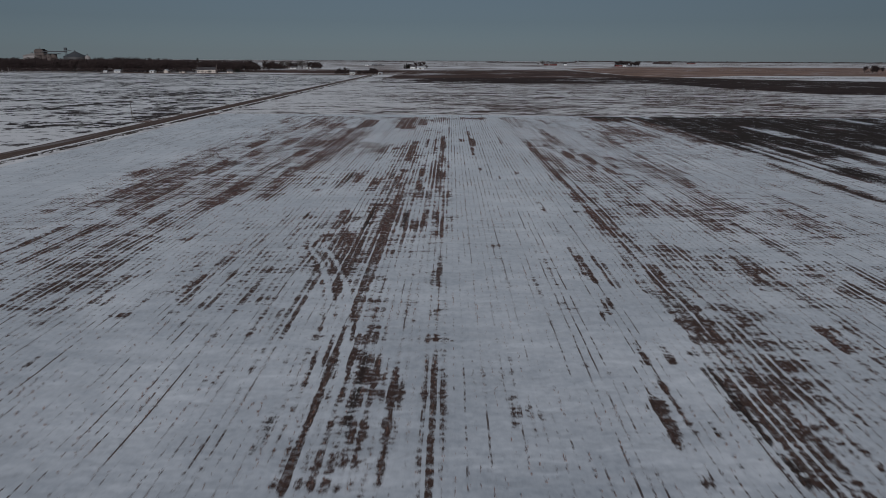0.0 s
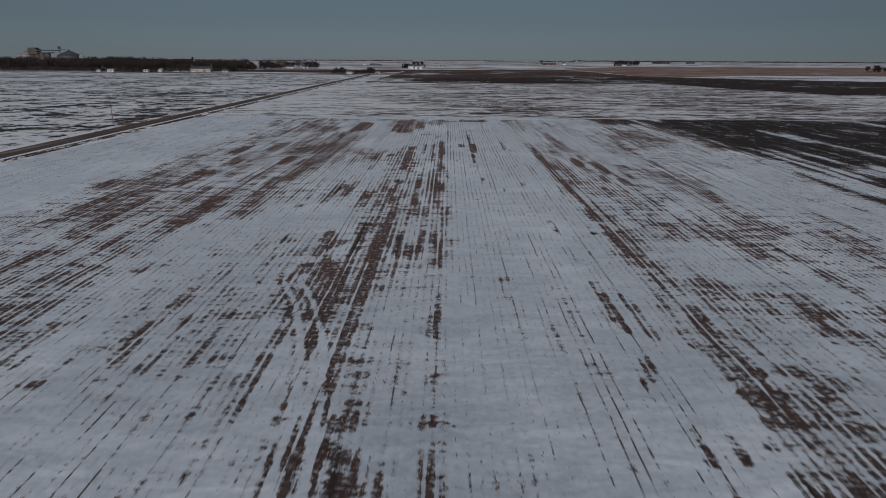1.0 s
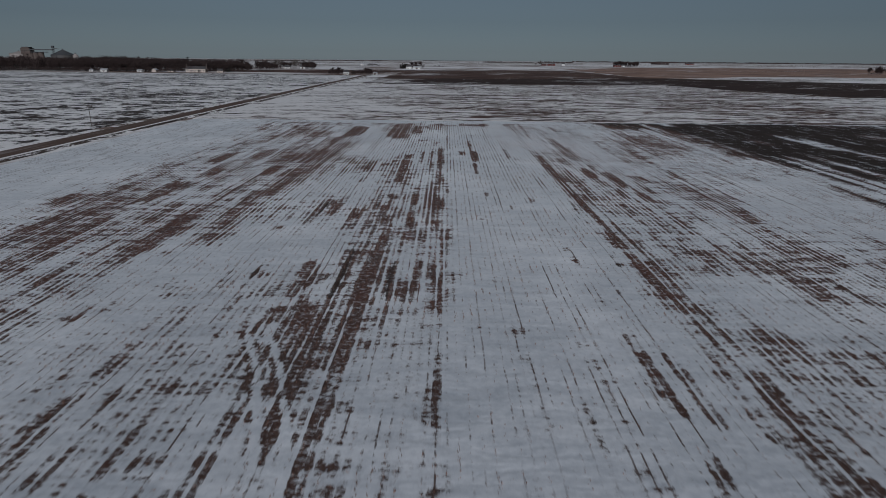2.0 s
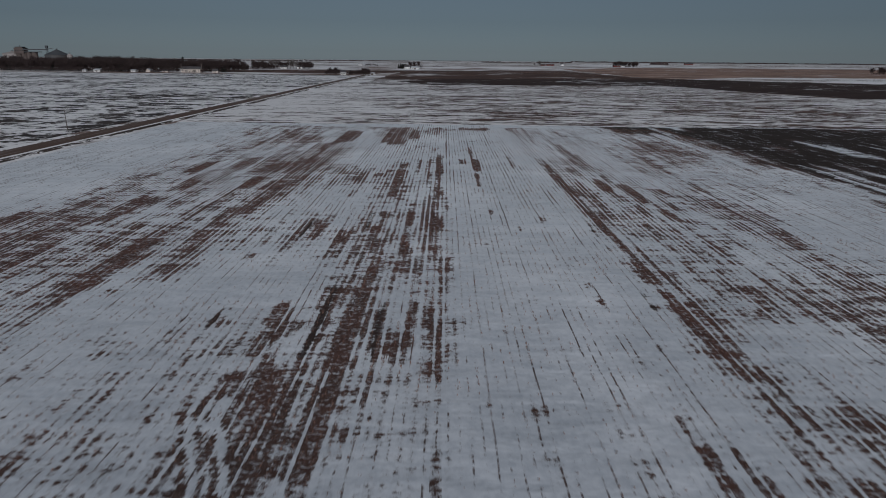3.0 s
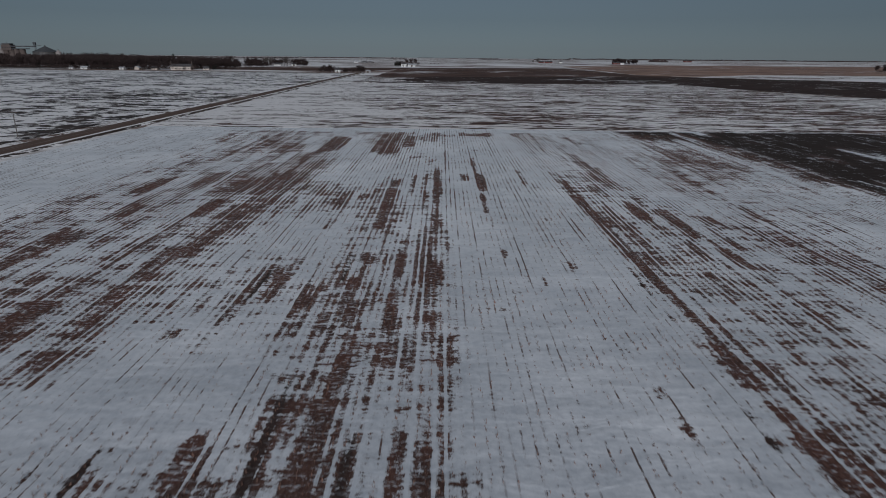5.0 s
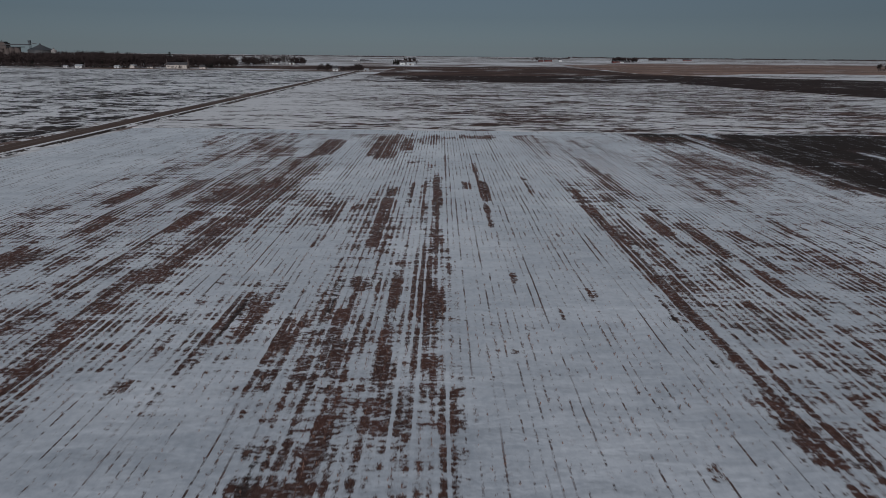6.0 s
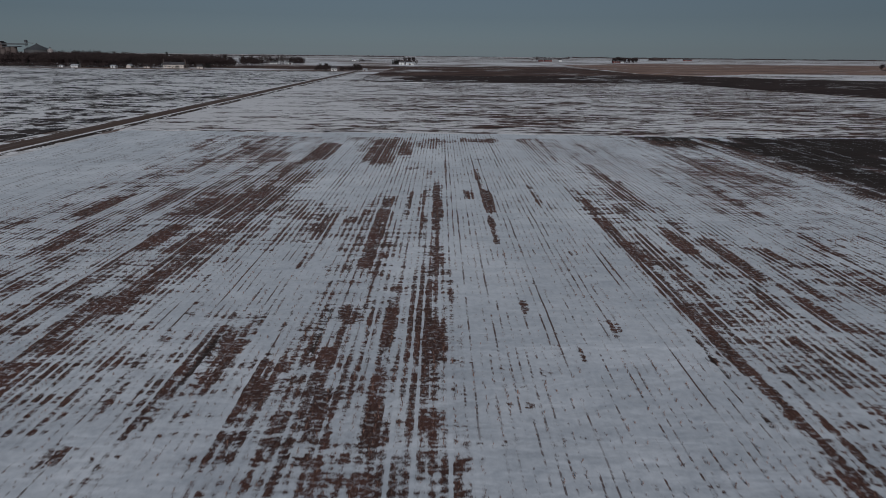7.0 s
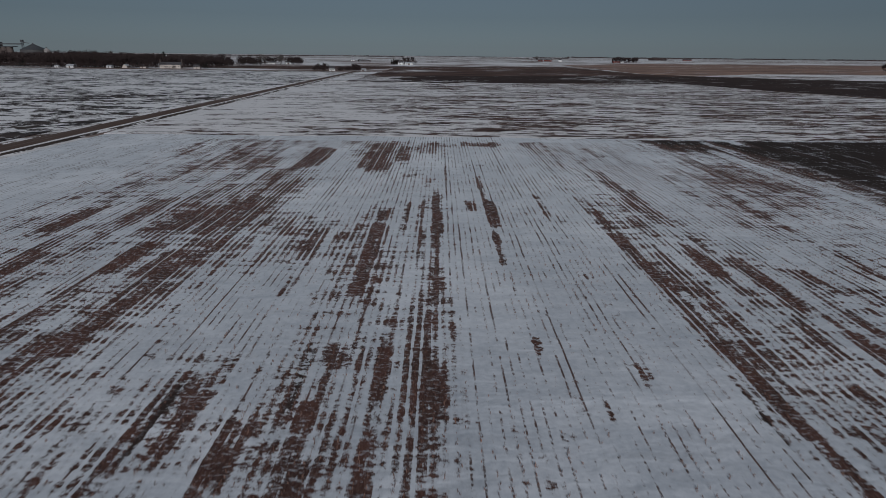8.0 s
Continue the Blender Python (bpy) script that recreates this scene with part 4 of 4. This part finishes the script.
# trees round the second farmstead, beyond the town
for i in range(26):
    x = -402 + 4.7 * i + rnd.uniform(-2, 2)
    tall = 1.25 if -368 < x < -350 or -332 < x < -314 else 0.85
    place(rnd.choice(grey_kinds if tall > 1 else town_kinds), x, 1290 + rnd.uniform(-8, 14), tall * rnd.uniform(0.85, 1.1), rnd.uniform(0, 360))
belt(bush_kinds, 16, -306, -284, 1284, 1296, 1.0, 1.5)
belt(bush_kinds, 12, -402, -350, 1284, 1296, 0.8, 1.2)
belt(spruce_kinds, 3, -347, -337, 1284, 1292, 0.5, 0.7)
# farmstead at the end of the gravel road
belt(town_kinds, 8, -173, -157, 886, 898, 0.42, 0.62)
belt(bush_kinds, 8, -174, -157, 878, 888, 0.7, 1.0)
belt(bush_kinds, 9, -143, -126, 878, 888, 0.8, 1.1)
belt(spruce_kinds, 3, -142, -136, 884, 890, 0.4, 0.5)
belt(town_kinds, 4, -123, -116, 880, 890, 0.45, 0.58)
belt(bush_kinds, 6, -124, -113, 878, 886, 1.0, 1.4)
# farmstead beyond the brown field
for x, y, k, s in ((-113, 1335, spruce_kinds, 0.72), (-109, 1340, spruce_kinds, 0.85), (-105, 1338, spruce_kinds, 0.8), (-101, 1345, spruce_kinds, 0.75), (-84, 1350, bush_kinds, 1.3), (-78, 1352, town_kinds, 0.6), (-66, 1345, grey_kinds, 0.75),
                   (-100, 1500, town_kinds, 0.9), (-90, 1500, town_kinds, 0.85), (-80, 1500, town_kinds, 0.9), (-48, 1600, bush_kinds, 0.8), (-38, 1600, bush_kinds, 0.9), (-28, 1600, bush_kinds, 0.7)):
    place(rnd.choice(k), x, y, s, rnd.uniform(0, 360))
# lone groves in the open country
for x, y, k, s in ((-230, 1680, spruce_kinds, 0.5), (-226, 1684, bush_kinds, 1.2), (-222, 1685, bush_kinds, 1.3), (-217, 1680, bush_kinds, 1.1), (-211, 1682, bush_kinds, 1.2), (-205, 1684, bush_kinds, 1.0), (-200, 1684, bush_kinds, 0.8)):
    place(rnd.choice(k), x, y, s, rnd.uniform(0, 360))
for i in range(36):
    place(rnd.choice(town_kinds + bush_kinds), 508 + 2.1 * i + rnd.uniform(-2, 2), 2000 + rnd.uniform(-20, 30), rnd.uniform(0.75, 1.1), rnd.uniform(0, 360))
for x, y, s in ((286, 2200, 0.7), (300, 2190, 1.2), (304, 2200, 1.1), (330, 2210, 0.5), (382, 2230, 0.6)):
    place(rnd.choice(grey_kinds), x, y, s, rnd.uniform(0, 360))
for i in range(9):
    place(rnd.choice(bush_kinds + town_kinds), 770 + 3.6 * i, 1182 + rnd.uniform(-8, 8), rnd.uniform(0.6, 0.95), rnd.uniform(0, 360))



def far_wood(name, x0, x1, y, height, seed, label):
    """A wood kilometres away: a ragged mass of trunks and crowns, uncountable."""
    r = random.Random(seed)
    verts, faces = [], []
    for i in range(int((x1 - x0) / 2.2)):
        x, yy = r.uniform(x0, x1), y + r.uniform(-12, 12)
        h = height * r.uniform(0.55, 1.0) * (0.75 + 0.35 * noise.noise((x * 0.01, seed, 0)))
        for k in range(4):
            w = height * r.uniform(0.18, 0.34)
            p = Vector((x + r.gauss(0, 2.5), yy + r.gauss(0, 2), h * r.uniform(0.0, 0.55) - 0.3))
            t = Vector((r.uniform(-1, 1) * w, r.uniform(-1, 1), h * r.uniform(0.35, 0.5)))
            n = len(verts)
            verts += [p + Vector((-w, 0, 0)), p + Vector((w, r.uniform(-1, 1), 0.0)), p + t + Vector((w * 0.6, 0, 0)), p + t + Vector((-w * 0.5, 1, r.uniform(0, 1)))]
            faces.append((n, n + 1, n + 2, n + 3))
    return tagged(mesh_from(name, verts, faces, M_TWIG), label, "wood", kind="stuff")


far_wood("far_wood", 938, 1022, 3000, 15, 3, "dark square wood far out on the snow plain")
for x0, x1, y, tall, seed in ((-900, -250, 3650, 8, 4), (-220, 330, 4300, 6, 5), (480, 680, 3600, 9, 6), (820, 1500, 4400, 11, 7), (1450, 3400, 4500, 12, 8), (-3300, -800, 3300, 8, 9), (150, 420, 3300, 6, 10)):
    far_wood("far_wood", x0, x1, y, tall, seed, "thin dark line of far trees at the horizon")


# ---- buildings ----
def house(name, w, d, eave, ridge, wall, roof, label, windows=3, door=True, chimney=False, category="house", big_door=False):
    """A gabled building: its ridge runs along x, its front faces -y."""
    base = tagged(new(name), label, category)
    bm = bmesh.new()
    t, h = 0.25, eave
    box(bm, -w / 2, w / 2, -d / 2, -d / 2 + t, -0.3, h)
    box(bm, -w / 2, w / 2, d / 2 - t, d / 2, -0.3, h)
    for s in (-1, 1):
        x0, x1 = sorted((s * w / 2, s * (w / 2 - t)))
        lo = [bm.verts.new((x, y, z)) for x in (x0, x1) for y, z in ((-d / 2 + t, -0.3), (d / 2 - t, -0.3), (d / 2 - t, h), (0, ridge - 0.15), (-d / 2 + t, h))]
        a, b = lo[:5], lo[5:]
        bm.faces.new(a)
        bm.faces.new(b[::-1])
        for i in range(5):
            bm.faces.new((a[i], b[i], b[(i + 1) % 5], a[(i + 1) % 5]))
    bmesh.ops.recalc_face_normals(bm, faces=bm.faces)
    part("wall", bm, wall, base)
    for s in (-1, 1):
        bm = bmesh.new()
        o = 0.45
        drop = (ridge - eave) * o / (d / 2)
        pts = [(s * (d / 2 + o), eave - drop + 0.05), (0, ridge + 0.05), (0, ridge + 0.25), (s * (d / 2 + o), eave - drop + 0.25)]
        a = [bm.verts.new((-w / 2 - o, y, z)) for y, z in pts]
        b = [bm.verts.new((w / 2 + o, y, z)) for y, z in pts]
        bm.faces.new(a)
        bm.faces.new(b[::-1])
        for i in range(4):
            bm.faces.new((a[i], b[i], b[(i + 1) % 4], a[(i + 1) % 4]))
        bmesh.ops.recalc_face_normals(bm, faces=bm.faces)
        part("roof", bm, roof, base)
    levels = (1.5,) if eave < 4.5 else (1.5, 4.2)
    for z in levels:
        for i in range(windows):
            x = -w / 2 + w * (i + 0.75) / (windows + 0.5)
            bm = bmesh.new()
            box(bm, x - 0.6, x + 0.6, -d / 2 - 0.06, -d / 2 + 0.02, z - 0.1, z + 1.3)
            win = part("window", bm, wall if wall is M_CREAM else M_WHITE, base)
            bm = bmesh.new()
            box(bm, x - 0.5, x + 0.5, -d / 2 - 0.08, -d / 2 - 0.065, z, z + 1.2)
            part("pane", bm, M_GLASS, win)
    if door:
        bm = bmesh.new()
        if big_door:
            box(bm, -min(1.8, 0.3 * w), min(1.8, 0.3 * w), -d / 2 - 0.1, -d / 2, -0.1, min(3.2, eave - 0.2))
        else:
            box(bm, -w * 0.05 - 0.5, -w * 0.05 + 0.5, -d / 2 - 0.1, -d / 2, -0.1, 2.1)
        part("door", bm, M_DOOR, base)
    if chimney:
        bm = bmesh.new()
        box(bm, w * 0.2 - 0.4, w * 0.2 + 0.4, -0.4, 0.4, eave, ridge + 1.1)
        box(bm, w * 0.2 - 0.5, w * 0.2 + 0.5, -0.5, 0.5, ridge + 1.1, ridge + 1.25)
        part("chimney", bm, M_CONCRETE, base)
    return base


def put(ob, x, y, turn=0.0, z=-0.2):
    ob.matrix_basis = pose(x, y, z, 0, 0, turn)
    return ob


white = house("house", 7, 6, 3.8, 6.2, M_WHITE, M_SHINGLE, "white farmhouse with a dark roof beside the road", 3, chimney=True)
put(white, -149, 880, 8)
put(house("garage", 5.5, 5, 2.3, 3.4, M_WHITE, M_SNOWROOF, "white garage with snow on its roof beside a farmhouse", 1, big_door=True, category="garage"), -110, 892, -4)
put(house("house", 10, 8, 5.2, 8.0, M_WHITE, M_SHINGLE, "white farmhouse among dark spruces", 3, chimney=True), -95, 1330, 10)
put(house("barn", 15, 9, 3.8, 6.0, M_WHITE, M_SNOWROOF, "long low white barn with a snowed roof", 4, big_door=True, category="barn"), -78, 1325, 4)
put(house("house", 10, 8, 3.0, 5.4, M_WHITE, M_SNOWROOF, "small white house alone on the snow plain", 3), -270, 1850, 0)
put(house("house", 9, 7, 2.6, 4.2, M_WHITE, M_SNOWROOF, "white bungalow at the edge of town", 2), -512, 923, 6)
put(house("house", 7, 6, 2.4, 3.8, M_WHITE, M_SNOWROOF, "small white house before the town trees", 1), -460, 925, -5)
put(house("house", 8, 7, 2.8, 5.0, M_CREAM, M_SNOWROOF, "cream gabled house with snow on the roof", 3, chimney=True), -440, 929, 85)
put(house("house", 8, 6, 2.6, 4.4, M_CREAM, M_SHINGLE, "cream bungalow beside the town trees", 3), -417, 931, 5)
put(house("shed", 5, 4, 2.0, 3.0, M_WHITE, M_SNOWROOF, "small white shed at the town edge", 1, category="shed"), -531, 923, 0)
put(house("house", 8, 7, 2.8, 5.0, M_CREAM, M_SHINGLE, "cream house with a dark roof near the hall", 3), -346, 937, 8)
put(house("house", 12, 8, 3.2, 5.6, M_WHITE, M_SHINGLE, "white bungalow between farmyard trees", 4), -340, 1282, 4)
put(house("shed", 9, 7, 3.6, 5.2, M_WHITE, M_SHINGLE, "white machine shed beside dark trees", 1, category="shed", big_door=True), -308, 1284, 0)
put(house("barn", 26, 12, 5.0, 8.4, M_RED, M_SHINGLE, "red barn in a small distant grove", 4, big_door=True, category="barn"), 516, 1985, 6)
put(house("house", 10, 8, 4.6, 7.4, M_WHITE, M_SHINGLE, "white farmhouse beside a red barn", 3), 530, 1975, 0)
put(house("barn", 24, 12, 4.6, 7.2, M_RED, M_SHINGLE, "long red-brown barn out on the plain", 4, big_door=True, category="barn"), 338, 2185, 0)
put(house("barn", 16, 10, 4.0, 6.4, M_RED, M_SHINGLE, "red-brown shed beside a long barn", 2, big_door=True, category="barn"), 312, 2180, 0)
put(house("house", 11, 9, 5.0, 8.0, M_WHITE, M_SHINGLE, "white house alone beyond the tan field", 3), 385, 2220, 0)
put(house("barn", 38, 14, 4.6, 8.0, M_RED, M_SHINGLE, "dark red barn far out on the snow", 5, big_door=True, category="barn"), 1140, 3050, 0)


def hall():
    """A long pale hall with two chimneys at its ends."""
    base = house("hall", 28, 11, 4.8, 8.0, M_CREAM, M_SHINGLE, "long cream hall with tall end chimneys", 7, chimney=False, category="hall")
    for x in (-14.6, 14.6):
        bm = bmesh.new()
        box(bm, x - 0.6, x + 0.6, -0.6, 0.6, -0.3, 11.5)
        box(bm, x - 0.75, x + 0.75, -0.75, 0.75, 11.5, 11.9)
        part("chimney", bm, M_CONCRETE, base)
    return base


put(hall(), -382, 939, 3)


def round_bin(name, radius, eave, peak, wall, roof, label):
    """A ribbed grain bin with a conical roof and a vent on top."""
    base = tagged(new(name), label, "grain bin")
    bm = bmesh.new()
    prof, z = [], -0.3
    while z < eave:
        prof += [(radius, z), (radius * 1.006, z + 0.55)]
        z += 1.1
    lathe(bm, prof + [(radius, eave)], 40)
    part("shell", bm, wall, base, smooth=False)
    bm = bmesh.new()
    lathe(bm, [(radius * 1.03, eave + 0.02), (radius * 1.03, eave + 0.3), (radius * 0.5, eave + (peak - eave) * 0.52), (1.3, peak)], 40)
    part("roof", bm, roof, base)
    bm = bmesh.new()
    lathe(bm, [(1.2, peak), (1.2, peak + 1.0), (1.6, peak + 1.1), (0.3, peak + 1.9)], 14)
    part("vent", bm, M_STEEL, base)
    bm = bmesh.new()
    for s in (-0.25, 0.25):
        box(bm, s - 0.05, s + 0.05, -radius - 0.4, -radius - 0.3, -0.2, eave)
    for k in range(int(eave / 0.6)):
        box(bm, -0.25, 0.25, -radius - 0.38, -radius - 0.32, 0.3 + 0.6 * k, 0.36 + 0.6 * k)
    part("ladder", bm, M_STEEL_DARK, base)
    return base


put(round_bin("grain_bin", 17, 24, 28.5, M_PALE, M_PALE, "wide pale painted grain bin beside an elevator"), -874, 1262)
put(round_bin("grain_bin", 22, 22, 32.5, M_STEEL, M_STEEL_DARK, "very wide dull steel grain bin with a dark cone roof"), -787, 1266)
put(round_bin("grain_bin", 5, 22, 25, M_PALE, M_PALE, "narrow white tank behind the town trees"), -760, 1262)


def elevator():
    """A concrete elevator: a row of silos, a headhouse on top, and its cap."""
    base = tagged(new("grain_elevator"), "stained concrete grain elevator with a tall headhouse", "grain elevator")
    for i in range(4):
        bm = bmesh.new()
        lathe(bm, [(5.2, -0.3), (5.2, 28.5), (5.0, 28.8)], 28, (-9 + 10.2 * i + 4, 0))
        part("silo", bm, M_CONCRETE, base, smooth=False)
    bm = bmesh.new()
    box(bm, -11, 37, -5.6, 5.6, 28.8, 30.2)
    part("silo_roof", bm, M_STEEL_DARK, base)
    bm = bmesh.new()
    box(bm, -10.5, 8.5, -6.5, 6.5, 26, 37)
    box(bm, -8.5, 5.5, -5.5, 5.5, 37, 39.3)
    part("headhouse", bm, M_CONCRETE, base)
    bm = bmesh.new()
    box(bm, -11, 9, -7, 7, 37, 37.5)
    box(bm, -9, 6, -6, 6, 39.3, 39.8)
    part("roof", bm, M_STEEL_DARK, base)
    for i in range(4):
        bm = bmesh.new()
        x = -8 + 4.6 * i
        box(bm, x, x + 1.6, -6.65, -6.45, 31, 33.2)
        part("window", bm, M_GLASS, base)
    bm = bmesh.new()
    tube(bm, (-2, 0, 39.8), (-2, 0, 43), 0.5, 0.3, 8)
    part("vent", bm, M_STEEL, base)
    return base


put(elevator(), -850, 1255).scale = (1, 1, 0.93)


def grain_leg():
    """A bucket leg tower with the conveyor bridge that feeds the bins."""
    base = tagged(new("bucket_elevator"), "steel bucket leg with a long conveyor bridge", "bucket elevator")
    bm = bmesh.new()
    for x in (-1.6, 1.6):
        for y in (-1.6, 1.6):
            tube(bm, (x, y, -0.3), (x * 0.8, y * 0.8, 37), 0.22, 0.18, 5)
    for k in range(9):
        z = 4 * k
        tube(bm, (-1.6, -1.6, z), (1.5, -1.6, z + 4), 0.12, 0.12, 4)
        tube(bm, (1.6, 1.6, z), (-1.5, 1.6, z + 4), 0.12, 0.12, 4)
        tube(bm, (-1.6, 1.6, z), (-1.6, -1.5, z + 4), 0.12, 0.12, 4)
        tube(bm, (1.6, -1.6, z), (1.6, 1.5, z + 4), 0.12, 0.12, 4)
    part("tower", bm, M_STEEL_DARK, base)
    bm = bmesh.new()
    box(bm, -2.2, 2.2, -1.6, 1.6, 35, 39.5)
    part("head", bm, M_STEEL_DARK, base)
    bm = bmesh.new()
    box(bm, -48, 2, -1.0, 1.0, 30.9, 33.0)
    part("conveyor", bm, M_STEEL_DARK, base)
    bm = bmesh.new()
    tube(bm, (1, 0, 35), (10, 4, 33.4), 0.5, 0.5, 8)
    part("spout", bm, M_STEEL, base)
    return base


put(grain_leg(), -795, 1249)


# ---- poles along the gravel road ----
def utility_pole():
    base = tagged(new("utility_pole"), "weathered wooden utility pole with one crossarm", "utility pole", group="road poles")
    bm = bmesh.new()
    tube(bm, (0, 0, -0.6), (0, 0, 7.4), 0.14, 0.09, 10)
    part("pole", bm, M_POLE, base)
    bm = bmesh.new()
    box(bm, -1.1, 1.1, 0.10, 0.22, 6.9, 7.04)
    arm = part("crossarm", bm, M_POLE, base)
    for x in (-1.0, -0.45, 0.45, 1.0):
        bm = bmesh.new()
        lathe(bm, [(0.03, 7.04), (0.06, 7.1), (0.07, 7.17), (0.03, 7.23)], 8, (x, 0.16))
        part("insulator", bm, M_CERAMIC, arm)
    for s in (-1, 1):
        bm = bmesh.new()
        tube(bm, (s * 0.7, 0.16, 6.9), (0, 0.14, 6.2), 0.03, 0.03, 4)
        part("brace", bm, M_STEEL, base)
    return base


pole = utility_pole()
pole.matrix_basis = pose(-124.5, 232, -0.1, 0, 0.6, 2)
copy_thing(pole, pose(-123, 156, -0.1, 0, -0.5, 0))


# ---- a car on the cross road ----
def car():
    base = tagged(new("car"), "white car parked on the gravel cross road", "car")
    bm = bmesh.new()
    side = [(-2.2, 0.35), (2.2, 0.35), (2.25, 0.75), (1.3, 0.95), (0.6, 1.45), (-1.3, 1.45), (-2.1, 0.95), (-2.25, 0.7)]
    a = [bm.verts.new((x, -0.85, z)) for x, z in side]
    b = [bm.verts.new((x, 0.85, z)) for x, z in side]
    bm.faces.new(a)
    bm.faces.new(b[::-1])
    for i in range(len(side)):
        j = (i + 1) % len(side)
        bm.faces.new((a[i], b[i], b[j], a[j]))
    bmesh.ops.recalc_face_normals(bm, faces=bm.faces)
    part("body", bm, M_CARPAINT, base)
    for s in (-1, 1):
        bm = bmesh.new()
        box(bm, -1.2, 0.55, s * 0.86 - 0.01, s * 0.86 + 0.01, 0.98, 1.36)
        part("side_window", bm, M_GLASS, base)
        for x in (-1.4, 1.4):
            bm = bmesh.new()
            tube(bm, (x, s * 0.65, 0.33), (x, s * 0.88, 0.33), 0.33, 0.33, 14)
            wheel = part("wheel", bm, M_TYRE, base)
            bm = bmesh.new()
            tube(bm, (x, s * 0.86, 0.33), (x, s * 0.90, 0.33), 0.19, 0.19, 12)
            part("rim", bm, M_STEEL, wheel)
    return base


put(car(), -106, 879, 2, 0.13)

for ob in kinds_made:
    remove_thing(ob)
